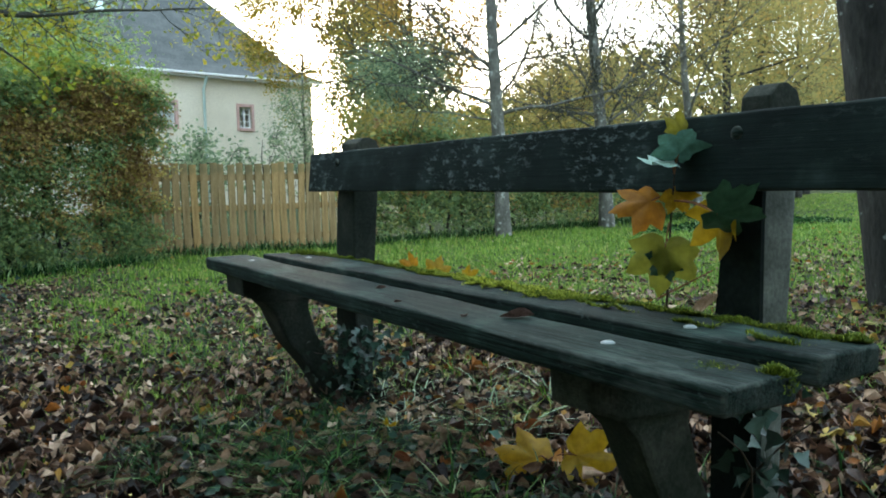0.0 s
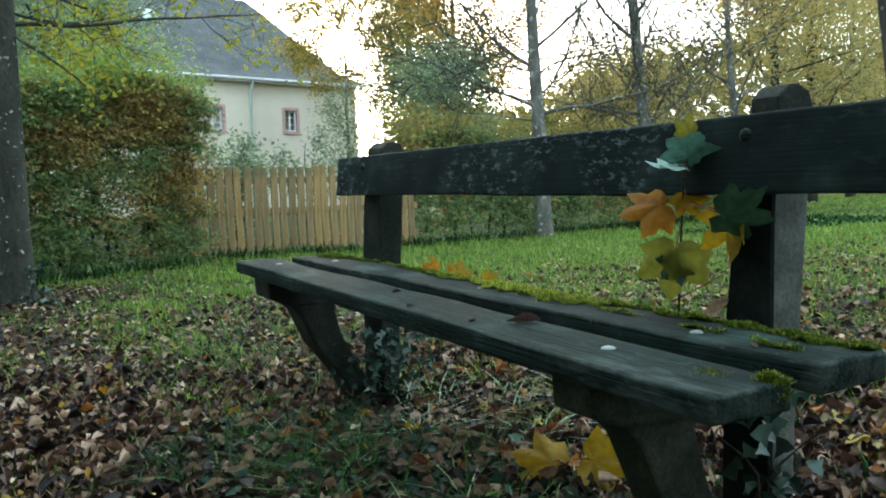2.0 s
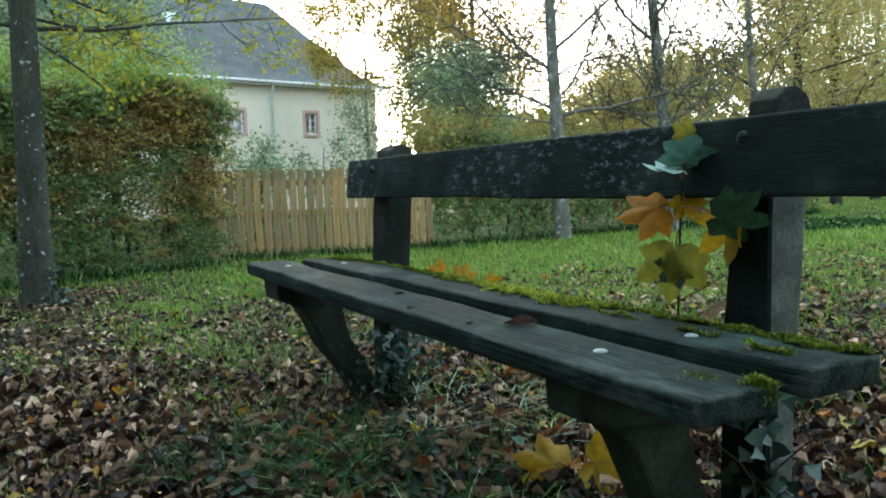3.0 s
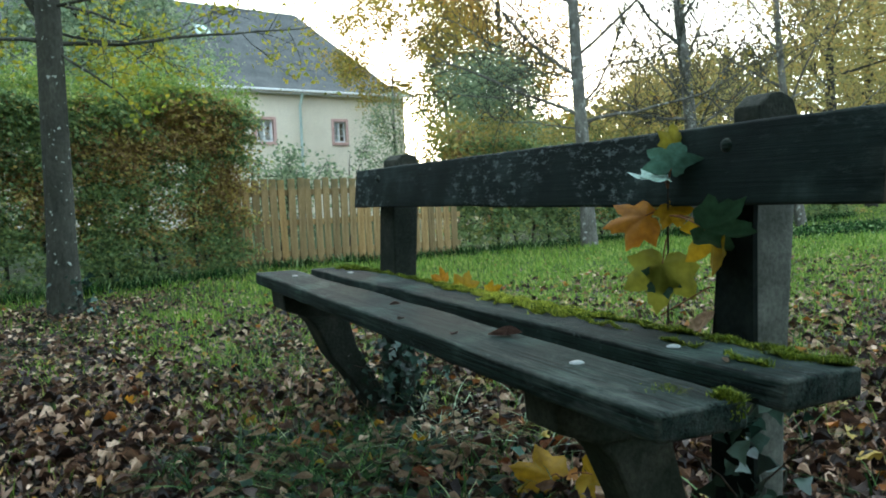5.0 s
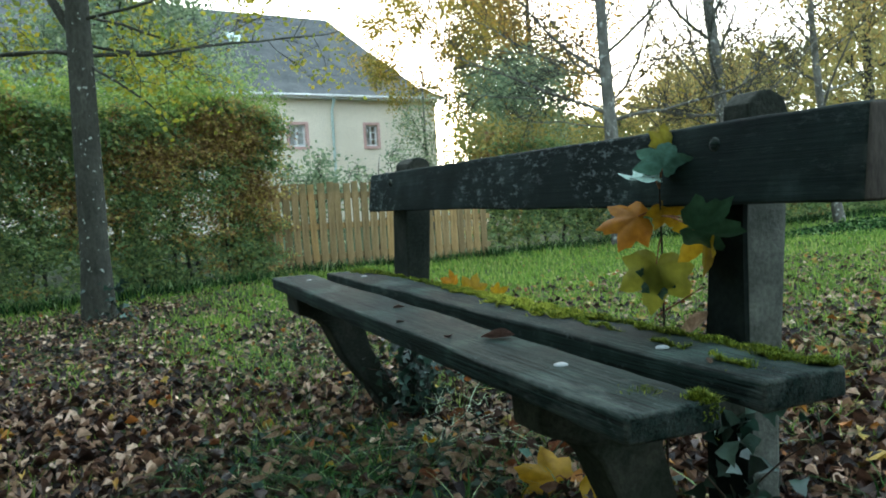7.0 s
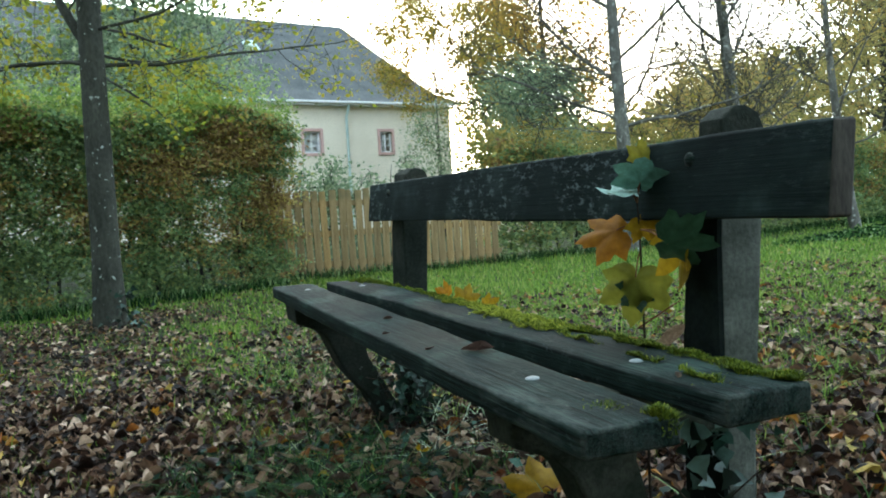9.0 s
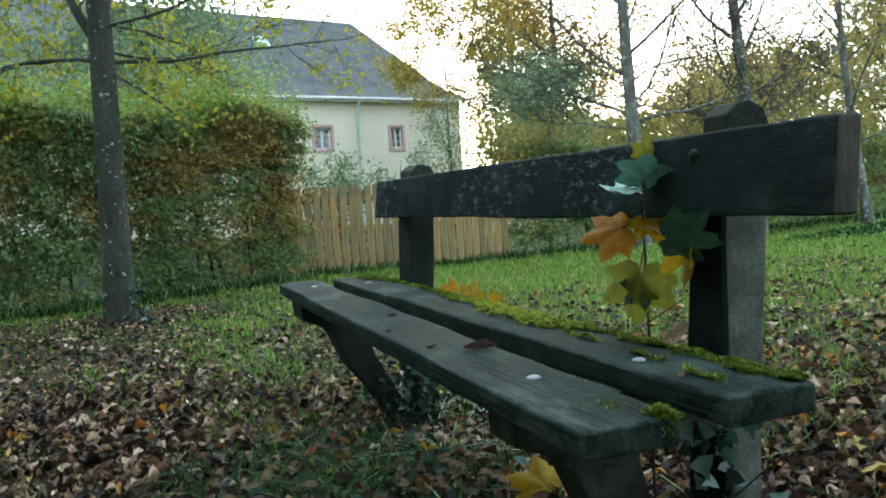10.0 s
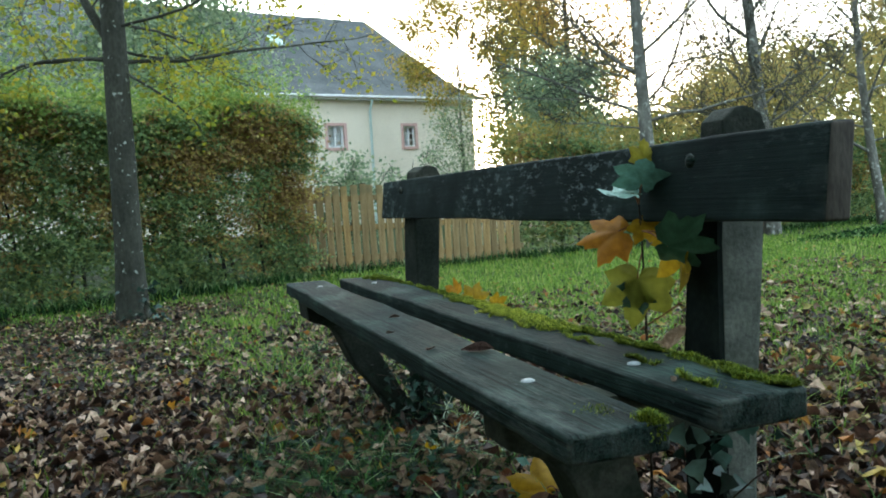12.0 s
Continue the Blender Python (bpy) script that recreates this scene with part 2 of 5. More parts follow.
MAT = {
    "seat_wood": bench_wood("seat_wood", False),
    "rail_wood": bench_wood("rail_wood", True),
    "concrete": rough_material("concrete", [(0.3, (0.055, 0.064, 0.053)), (0.52, (0.105, 0.115, 0.098)), (0.74, (0.19, 0.20, 0.175))], 9.0, rough=0.9, fine=120.0, strength=0.5, dist=0.004),
    "concrete_mossy_shade": rough_material("concrete_mossy_shade", [(0.3, (0.018, 0.024, 0.017)), (0.52, (0.038, 0.044, 0.033)), (0.76, (0.090, 0.090, 0.070))], 8.0, rough=0.9, fine=120.0, strength=0.5, dist=0.004, gloss=0.08),
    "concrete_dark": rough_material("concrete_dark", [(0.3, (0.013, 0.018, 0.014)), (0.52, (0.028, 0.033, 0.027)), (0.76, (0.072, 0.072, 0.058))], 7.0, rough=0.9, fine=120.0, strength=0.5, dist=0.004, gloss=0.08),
    "algae_shade": rough_material("algae_shade", [(0.3, (0.006, 0.009, 0.008)), (0.7, (0.014, 0.019, 0.016))], 12.0, rough=0.9, fine=90.0, strength=0.1, dist=0.002, gloss=0.05),
    "end_grain": rough_material("end_grain", [(0.3, (0.05, 0.043, 0.037)), (0.7, (0.10, 0.088, 0.075))], 30.0, (1, 1, 0.3), 0.85, 160.0, 0.5, 0.002),
    "steel": rough_material("steel", [(0.3, (0.13, 0.155, 0.16)), (0.7, (0.30, 0.34, 0.34))], 40.0, rough=0.45, fine=200.0, strength=0.1, dist=0.001, gloss=0.5),
    "fence_wood": rough_material("fence_wood", [(0.3, (0.185, 0.122, 0.055)), (0.55, (0.29, 0.20, 0.094)), (0.75, (0.39, 0.285, 0.15))], 4.0, (6, 6, 0.6), 0.8, 40.0, 0.3, 0.004),
    "plaster": rough_material("plaster", [(0.3, (0.66, 0.58, 0.46)), (0.7, (0.77, 0.69, 0.56))], 0.6, rough=0.95, fine=30.0, strength=0.15),
    "roof_tile": rough_material("roof_tile", [(0.3, (0.060, 0.066, 0.066)), (0.7, (0.11, 0.114, 0.110))], 1.5, rough=0.8, fine=14.0),
    "stone_trim": rough_material("stone_trim", [(0.3, (0.48, 0.29, 0.25)), (0.7, (0.62, 0.41, 0.37))], 6.0, rough=0.9),
    "white_paint": rough_material("white_paint", [(0.3, (0.72, 0.72, 0.70)), (0.7, (0.82, 0.82, 0.8))], 5.0, rough=0.5, fine=30.0, strength=0.1),
    "copper_pipe": rough_material("copper_pipe", [(0.3, (0.40, 0.50, 0.47)), (0.7, (0.52, 0.62, 0.58))], 3.0, rough=0.6, fine=30.0, strength=0.1),
    "bark_grey": rough_material("bark_grey", [(0.3, (0.075, 0.075, 0.062)), (0.55, (0.14, 0.135, 0.115)), (0.78, (0.27, 0.27, 0.235))], 7.0, (1, 1, 0.45), 0.9, 55.0, 0.6, 0.01),
    "bark_linden": rough_material("bark_linden", [(0.3, (0.030, 0.032, 0.025)), (0.6, (0.062, 0.063, 0.050)), (0.8, (0.14, 0.146, 0.12))], 6.0, (1, 1, 0.5), 0.9, 50.0, 0.6, 0.01),
    "bark_dark": rough_material("bark_dark", [(0.3, (0.018, 0.018, 0.017)), (0.6, (0.045, 0.043, 0.038)), (0.8, (0.10, 0.10, 0.09))], 8.0, (1, 1, 0.3), 0.9, 50.0, 0.6, 0.01),
    "soil": rough_material("soil", [(0.32, (0.022, 0.038, 0.012)), (0.52, (0.032, 0.052, 0.015)), (0.7, (0.028, 0.025, 0.016))], 1.6, rough=0.95, fine=35.0, strength=0.8, dist=0.03),
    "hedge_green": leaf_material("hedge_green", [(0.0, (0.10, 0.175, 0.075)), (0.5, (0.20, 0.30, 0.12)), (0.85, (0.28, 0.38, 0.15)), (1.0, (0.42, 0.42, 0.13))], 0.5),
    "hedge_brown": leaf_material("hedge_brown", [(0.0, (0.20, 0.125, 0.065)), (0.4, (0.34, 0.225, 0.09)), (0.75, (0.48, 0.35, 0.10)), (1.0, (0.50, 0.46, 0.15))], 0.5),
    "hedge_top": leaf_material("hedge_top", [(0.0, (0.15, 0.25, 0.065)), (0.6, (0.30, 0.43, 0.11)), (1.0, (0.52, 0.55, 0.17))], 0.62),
    "shrub_green": leaf_material("shrub_green", [(0.0, (0.14, 0.21, 0.125)), (0.6, (0.26, 0.35, 0.21)), (1.0, (0.42, 0.48, 0.28))], 0.6),
    "leaf_yellow": leaf_material("leaf_yellow", [(0.0, (0.17, 0.18, 0.04)), (0.35, (0.34, 0.30, 0.06)), (0.75, (0.50, 0.38, 0.075)), (1.0, (0.50, 0.29, 0.05))], 0.58),
    "leaf_gold_crown": leaf_material("leaf_gold_crown", [(0.0, (0.20, 0.18, 0.06)), (0.35, (0.38, 0.28, 0.07)), (0.75, (0.55, 0.36, 0.08)), (1.0, (0.58, 0.30, 0.06))], 0.58),
    "hedge_gold": leaf_material("hedge_gold", [(0.0, (0.16, 0.20, 0.07)), (0.5, (0.30, 0.28, 0.085)), (1.0, (0.46, 0.34, 0.10))], 0.5),
    "leaf_far_gold": leaf_material("leaf_far_gold", [(0.0, (0.23, 0.24, 0.10)), (0.4, (0.36, 0.33, 0.13)), (0.8, (0.50, 0.41, 0.15)), (1.0, (0.54, 0.35, 0.11))], 0.62),
    "leaf_lime": leaf_material("leaf_lime", [(0.0, (0.16, 0.20, 0.03)), (0.5, (0.32, 0.33, 0.04)), (1.0, (0.46, 0.37, 0.05))], 0.6),
    "litter": leaf_material("litter", [(0.0, (0.005, 0.003, 0.0025)), (0.38, (0.030, 0.0145, 0.010)), (0.64, (0.098, 0.049, 0.031)), (0.87, (0.30, 0.178, 0.112)), (1.0, (0.74, 0.54, 0.40))], 0.3, 0.45, 90.0, 0.3, False, 150.0),
    "litter_bright": leaf_material("litter_bright", [(0.0, (0.26, 0.08, 0.02)), (0.45, (0.38, 0.17, 0.03)), (0.75, (0.40, 0.28, 0.06)), (1.0, (0.36, 0.34, 0.13))], 0.2, 0.55, 90.0),
    "grass": leaf_material("grass", [(0.0, (0.07, 0.145, 0.024)), (0.5, (0.165, 0.295, 0.042)), (0.85, (0.28, 0.41, 0.072)), (1.0, (0.45, 0.45, 0.16))], 0.5, 0.5, 60.0, 0.2),
    "grass_pale": leaf_material("grass_pale", [(0.0, (0.20, 0.32, 0.17)), (0.6, (0.42, 0.54, 0.38)), (1.0, (0.62, 0.72, 0.56))], 0.4, 0.45, 60.0, 0.25),
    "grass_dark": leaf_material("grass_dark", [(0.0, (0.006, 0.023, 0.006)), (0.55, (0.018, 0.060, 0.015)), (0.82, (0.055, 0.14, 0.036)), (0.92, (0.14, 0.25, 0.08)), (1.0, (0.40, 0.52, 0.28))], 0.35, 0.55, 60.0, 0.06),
    "moss": leaf_material("moss", [(0.0, (0.03, 0.058, 0.006)), (0.5, (0.085, 0.13, 0.012)), (1.0, (0.22, 0.26, 0.025))], 0.3, 0.8, 22.0),
    "seedling_green": leaf_material("seedling_green", [(0.0, (0.10, 0.24, 0.03)), (1.0, (0.16, 0.32, 0.05))], 0.4, 0.5),
    "moss_sunlit": leaf_material("moss_sunlit", [(0.0, (0.34, 0.40, 0.04)), (1.0, (0.66, 0.67, 0.11))], 0.45, 0.8),
    "leaf_teal": leaf_material("leaf_teal", [(0.0, (0.075, 0.17, 0.13)), (1.0, (0.09, 0.20, 0.15))], 0.25, 0.4, 5.0, 0.2, True),
    "leaf_green": leaf_material("leaf_green", [(0.0, (0.03, 0.075, 0.04)), (1.0, (0.045, 0.10, 0.05))], 0.35, 0.45, 5.0, 0.2, True),
    "leaf_pale": leaf_material("leaf_pale", [(0.0, (0.32, 0.48, 0.42)), (1.0, (0.32, 0.48, 0.42))], 0.2, 0.5, 5.0, 0.2, True),
    "leaf_gold": leaf_material("leaf_gold", [(0.0, (0.34, 0.215, 0.012)), (0.5, (0.40, 0.25, 0.014)), (1.0, (0.40, 0.20, 0.012))], 0.5, 0.5, 3.5, 0.2, True),
    "leaf_turning": leaf_material("leaf_turning", [(0.0, (0.20, 0.21, 0.03)), (1.0, (0.27, 0.24, 0.03))], 0.5, 0.5, 3.0, 0.2, True),
    "leaf_orange": leaf_material("leaf_orange", [(0.0, (0.42, 0.17, 0.015)), (1.0, (0.48, 0.23, 0.018))], 0.5, 0.5, 3.5, 0.2, True),
    "leaf_dry": leaf_material("leaf_dry", [(0.0, (0.075, 0.042, 0.036)), (1.0, (0.16, 0.09, 0.07))], 0.15, 0.6, 8.0, 0.2, True, 3.5),
    "leaf_tan": leaf_material("leaf_tan", [(0.0, (0.24, 0.15, 0.10)), (1.0, (0.42, 0.30, 0.20))], 0.4, 0.5, 8.0, 0.3, True, 3.5),
    "leaf_rust": leaf_material("leaf_rust", [(0.0, (0.20, 0.06, 0.02)), (1.0, (0.32, 0.11, 0.03))], 0.3, 0.5, 8.0, 0.3, True, 3.5),
    "ivy": leaf_material("ivy", [(0.0, (0.007, 0.022, 0.014)), (0.6, (0.020, 0.052, 0.036)), (0.92, (0.04, 0.095, 0.072)), (1.0, (0.20, 0.34, 0.30))], 0.15, 0.3, 60.0, 0.4, True),
    "ivy_pale": leaf_material("ivy_pale", [(0.0, (0.08, 0.155, 0.125)), (1.0, (0.17, 0.28, 0.24))], 0.2, 0.45, 40.0, 0.25, True),
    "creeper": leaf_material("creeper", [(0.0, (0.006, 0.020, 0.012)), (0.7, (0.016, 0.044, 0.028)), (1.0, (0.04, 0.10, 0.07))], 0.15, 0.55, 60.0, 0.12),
    "stem_red": rough_material("stem_red", [(0.3, (0.16, 0.06, 0.03)), (0.7, (0.24, 0.11, 0.05))], 60.0),
    "stem_dark": rough_material("stem_dark", [(0.3, (0.03, 0.024, 0.018)), (0.7, (0.06, 0.045, 0.03))], 60.0),
    "leaf_olive": leaf_material("leaf_olive", [(0.0, (0.08, 0.10, 0.02)), (0.5, (0.18, 0.19, 0.035)), (1.0, (0.38, 0.30, 0.05))], 0.45),
}


def vary_by_piece(m):
    """Give every separate piece its own slight tone."""
    nt = m.node_tree
    bsdf = next(n for n in nt.nodes if n.type == "BSDF_PRINCIPLED")
    src = bsdf.inputs["Base Color"].links[0].from_socket
    info = nt.nodes.new("ShaderNodeObjectInfo")
    tone = ramp(nt, info.outputs["Random"], [(0.0, (0.72, 0.74, 0.76)), (0.5, (1.0, 1.0, 1.0)), (1.0, (1.25, 1.15, 1.0))])
    nt.links.new(mix(nt, 1.0, src, tone, "MULTIPLY"), bsdf.inputs["Base Color"])


def lichen_dots(m, scale, low, high, colour):
    """Small pale lichen spots over a bark or timber."""
    nt = m.node_tree
    bsdf = next(n for n in nt.nodes if n.type == "BSDF_PRINCIPLED")
    src = bsdf.inputs["Base Color"].links[0].from_socket
    spots_mask = ramp(nt, noise_tex(nt, coords(nt), scale, 2.0, 0.4), [(low, (0, 0, 0)), (high, (1, 1, 1))])
    nt.links.new(mix(nt, spots_mask, src, colour), bsdf.inputs["Base Color"])


lichen_dots(MAT["bark_linden"], 26.0, 0.68, 0.72, (0.33, 0.36, 0.32))
lichen_dots(MAT["bark_grey"], 14.0, 0.62, 0.70, (0.36, 0.37, 0.33))
lichen_dots(MAT["bark_dark"], 18.0, 0.68, 0.74, (0.16, 0.18, 0.17))
lichen_dots(MAT["concrete"], 13.0, 0.60, 0.80, (0.014, 0.024, 0.016))
lichen_dots(MAT["fence_wood"], 3.2, 0.56, 0.74, (0.12, 0.115, 0.06))
vary_by_piece(MAT["fence_wood"])


# ---- mesh helpers ----
def fast_mesh(name, verts, faces, mats, smooth=False, index=None):
    """One mesh from an array of points and an array of equal faces."""
    me = bpy.data.meshes.new(name)
    verts = np.asarray(verts, np.float32)
    faces = np.asarray(faces, np.int32)
    n, k = faces.shape
    me.vertices.add(len(verts))
    me.vertices.foreach_set("co", verts.ravel())
    me.loops.add(n * k)
    me.loops.foreach_set("vertex_index", faces.ravel())
    me.polygons.add(n)
    me.polygons.foreach_set("loop_start", np.arange(0, n * k, k, dtype=np.int32))
    me.polygons.foreach_set("loop_total", np.full(n, k, np.int32))
    for mt in mats if isinstance(mats, (list, tuple)) else [mats]:
        me.materials.append(mt)
    if index is not None:
        me.polygons.foreach_set("material_index", np.asarray(index, np.int32))
    if smooth:
        me.polygons.foreach_set("use_smooth", np.ones(n, bool))
    me.update(calc_edges=True)
    return me


def part(name, data, mat, parent, label=""):
    """Link a bmesh or a mesh as ONE mesh object under a thing or a part."""
    if isinstance(data, bmesh.types.BMesh):
        me = bpy.data.meshes.new(name)
        data.normal_update()
        data.to_mesh(me)
        data.free()
        me.materials.append(mat)
    else:
        me = data
    ob = new(name, me)
    ob.parent = parent
    if label:
        tagged(ob, label)
    return ob


def thing(name, at, label, category, group="", kind=""):
    ob = new(name)
    ob.location = at
    ob.empty_display_size = 0.1
    bpy.context.view_layer.update()
    return tagged(ob, label, category, group, kind)


def box(bm, lo, hi, bevel=0.0, seg=2):
    lo, hi = Vector(lo), Vector(hi)
    r = bmesh.ops.create_cube(bm, size=1.0, matrix=Matrix.Translation((lo + hi) / 2) @ Matrix.Diagonal((*(hi - lo), 1)))
    if bevel > 0:
        es = list({e for v in r["verts"] for e in v.link_edges})
        bmesh.ops.bevel(bm, geom=es, offset=bevel, segments=seg, profile=0.6, affect="EDGES")
    return r


def box_bm(lo, hi, bevel=0.0, seg=2):
    bm = bmesh.new()
    box(bm, lo, hi, bevel, seg)
    return bm


def prism_bm(outline, y0, y1, bevel=0.0):
    """An outline in x and z, drawn out from y0 to y1."""
    bm = bmesh.new()
    vs = [bm.verts.new((x, y0, z)) for x, z in outline]
    f = bm.faces.new(vs)
    r = bmesh.ops.extrude_face_region(bm, geom=[f])
    bmesh.ops.translate(bm, vec=(0, y1 - y0, 0), verts=[v for v in r["geom"] if isinstance(v, bmesh.types.BMVert)])
    bmesh.ops.recalc_face_normals(bm, faces=bm.faces)
    if bevel:
        bmesh.ops.bevel(bm, geom=list(bm.edges), offset=bevel, segments=2, profile=0.6, affect="EDGES")
    return bm


def ground_z(x, y):
    x, y = np.asarray(x, float), np.asarray(y, float)
    z = -0.02 * np.clip(y - 1.5, 0, 9.0)
    s = np.clip((x - 1.35) / 0.6, 0, 1)
    z = z + 0.07 * s * s * (3 - 2 * s) * np.clip(1 - (y - 2.5) / 6, 0, 1)
    z = z + 0.012 * np.sin(2.3 * x + 1.1) * np.cos(1.9 * y) + 0.008 * np.sin(5.1 * x - 3.0 * y)
    return z


def unit(v):
    return v / np.maximum(np.linalg.norm(v, axis=-1, keepdims=True), 1e-9)


FOLD = np.array([(0, 0, 0), (-0.33, 0.45, 0.10), (0, 1.0, 0), (0.33, 0.45, 0.10)])
FOLD_F = np.array([(0, 2, 1), (0, 3, 2)])
OVAL = np.array([(0, 0, 0), (-0.30, 0.42, 0.07), (0, 0.5, 0), (0.30, 0.42, 0.07), (0, 1.0, -0.06)])
OVAL_F = np.array([(0, 2, 1), (0, 3, 2), (1, 2, 4), (2, 3, 4)])


def scatter(points, axis, normal, size, shape, faces, curl=None):
    """Copies of a small shape at the points: its y along axis, its z along normal."""
    axis = unit(axis)
    normal = unit(normal - axis * np.sum(axis * normal, -1, keepdims=True))
    side = np.cross(axis, normal)
    s = shape[None] * size[:, None, None]
    if curl is not None:
        s = s.copy()
        s[..., 2] += curl[:, None] * size[:, None] * (shape[None, :, 0] ** 2 * 2.2 + (shape[None, :, 1] - 0.5) ** 2 * 1.2)
    v = points[:, None] + s[..., :1] * side[:, None] + s[..., 1:2] * axis[:, None] + s[..., 2:] * normal[:, None]
    f = faces[None] + (np.arange(len(points)) * len(shape))[:, None, None]
    return v.reshape(-1, 3), f.reshape(-1, faces.shape[1])


def loose_leaves(rng, points, size, spread=1.0, droop=0.3, face=(0, 0, 0.6)):
    n = len(points)
    ax = rng.normal(size=(n, 3)) * (1, 1, 0.6) + (0, 0, -droop)
    nm = rng.normal(size=(n, 3)) * spread + face
    return scatter(points, ax, nm, rng.uniform(size * 0.6, size * 1.3, n), FOLD, FOLD_F)


def tube(points, radii, sides=7):
    p, r = np.asarray(points, float), np.asarray(radii, float)
    d = unit(np.gradient(p, axis=0))
    ref = np.array((0.31, 0.95, 0.05)) if abs(d[0][2]) > 0.6 else np.array((0, 0, 1.0))
    u = unit(np.cross(d, ref))
    w = np.cross(d, u)
    a = np.linspace(0, 2 * math.pi, sides, endpoint=False)
    v = p[:, None] + r[:, None, None] * (np.cos(a)[None, :, None] * u[:, None] + np.sin(a)[None, :, None] * w[:, None])
    n = len(p)
    i = np.arange(n - 1)[:, None] * sides
    j = np.arange(sides)[None]
    k = (j + 1) % sides
    f = np.stack([i + j, i + k, i + sides + k, i + sides + j], -1).reshape(-1, 4)
    return v.reshape(-1, 3), f


def join(pieces):
    vs, fs, off = [], [], 0
    for v, f in pieces:
        vs.append(v)
        fs.append(f + off)
        off += len(v)
    return np.concatenate(vs), np.concatenate(fs)


def limb_line(rng, start, way, length, n, wander, lift):
    pts, d = [np.array(start, float)], np.array(way, float) / np.linalg.norm(way)
    for _ in range(n):
        d = d + rng.normal(0, wander, 3) + (0, 0, lift)
        d /= np.linalg.norm(d)
        pts.append(pts[-1] + d * length / n)
    return np.array(pts)


def twigs_from(rng, line, count, length, radius, sideways, lift, first=0.15, sides=4, n=5, wander=0.14):
    """Shoots that leave a limb along its length."""
    made = []
    seg = len(line) - 1
    for _ in range(count):
        t = rng.uniform(first, 1.0) * seg
        i = min(int(t), seg - 1)
        p = line[i] + (line[i + 1] - line[i]) * (t - i)
        d = line[i + 1] - line[i]
        d = d / np.linalg.norm(d)
        o = rng.normal(size=3)
        o -= d * np.dot(o, d)
        o /= np.linalg.norm(o)
        k = length * rng.uniform(0.5, 1.2) * (1.1 - 0.6 * t / seg)
        made.append(limb_line(rng, p, d * (1 - sideways) + o * sideways + (0, 0, 0.15), k, n, wander, lift))
    return made


def taper(n, r0, r1):
    return np.linspace(1, 0, n) ** 0.9 * (r0 - r1) + r1


def tree(name, seed, at, lean, height, radius, limbs, bark, label, leaf="", leaf_count=0, leaf_size=0.07, twig_n=7, limb_from=2.0, limb_len=2.6, flare=1.35, cluster=0.18, fine=5, limb_lift=0.05, flat=0.5, leaf_label="yellow autumn leaves", extra=(), wob=0.05, thin=0.0062):
    rng = np.random.default_rng(seed)
    base = np.array((at[0], at[1], float(ground_z(at[0], at[1])) - 0.05))
    ob = thing(name, base, label, "tree", "trees of the park")
    inv = -base
    n = 16
    line = np.zeros((n, 3))
    ts = np.linspace(0, 1, n)
    line[:, 2] = ts * height
    line[:, 0] = lean[0] * ts * height + wob * np.sin(ts * 7 + seed)
    line[:, 1] = lean[1] * ts * height + wob * np.cos(ts * 6 + seed)
    line[:, :2] -= line[0, :2]
    rad = taper(n, radius, radius * 0.12)
    rad[0] *= flare
    line = line + base
    v, f = tube(line, rad, 12)
    part("trunk", fast_mesh("trunk", v + inv, f, MAT[bark], True), None, ob)
    ends = []
    fine_tubes = []
    limb_bark, twig_bark = (("bark_grey", "bark_linden") if bark == "bark_grey" else (bark, bark))
    for li in range(limbs):
        h = limb_from + (height - limb_from) * (li / max(limbs, 1)) ** 1.15 * 0.92
        t = h / height * (n - 1)
        i = min(int(t), n - 2)
        p = line[i] + (line[i + 1] - line[i]) * (t - i)
        a = li * 2.4 + seed + rng.normal(0, 0.35)
        k = limb_len * (1.05 - 0.6 * h / height) * rng.uniform(0.75, 1.2)
        way = (math.cos(a), math.sin(a), rng.uniform(flat * 0.4, flat * 1.4))
        pts = limb_line(rng, p, way, k, 8, 0.09, limb_lift)
        r0 = rad[i] * rng.uniform(0.24, 0.40)
        v, f = tube(pts, taper(9, r0, 0.004), 7)
        part("limb", fast_mesh("limb", v + inv, f, MAT[limb_bark], True), None, ob)
        ends.append(pts)
        shoots = twigs_from(rng, pts, twig_n, k * 0.5, 0, 0.6, 0.04)
        for s in shoots:
            fine_tubes.append(tube(s, taper(len(s), max(r0 * 0.26, thin), thin * 0.5), 3))
            ends.append(s)
            for q in twigs_from(rng, s, fine, k * 0.22, 0, 0.55, 0.03, n=3):
                fine_tubes.append(tube(q, taper(len(q), thin * 0.75, thin * 0.4), 3))
                ends.append(q)
                ends.append(q)
    for h, way, k, r0, lift in extra:
        t = h / height * (n - 1)
        i = min(int(t), n - 2)
        p = line[i] + (line[i + 1] - line[i]) * (t - i)
        pts = limb_line(rng, p, way, k, 10, 0.11, lift)
        v, f = tube(pts, taper(11, r0, 0.004), 8)
        part("limb", fast_mesh("limb", v + inv, f, MAT[limb_bark], True), None, ob)
        ends.append(pts)
        for s in twigs_from(rng, pts, max(3, int((twig_n + 3) * min(1.0, k / 2.2))), k * 0.42, 0, 0.6, 0.0):
            fine_tubes.append(tube(s, taper(len(s), max(r0 * 0.26, thin), thin * 0.5), 3))
            ends.append(s)
            for q in twigs_from(rng, s, fine, k * 0.18, 0, 0.55, 0.0, n=3):
                fine_tubes.append(tube(q, taper(len(q), thin * 0.75, thin * 0.4), 3))
                ends += [q, q]
    v, f = join(fine_tubes)
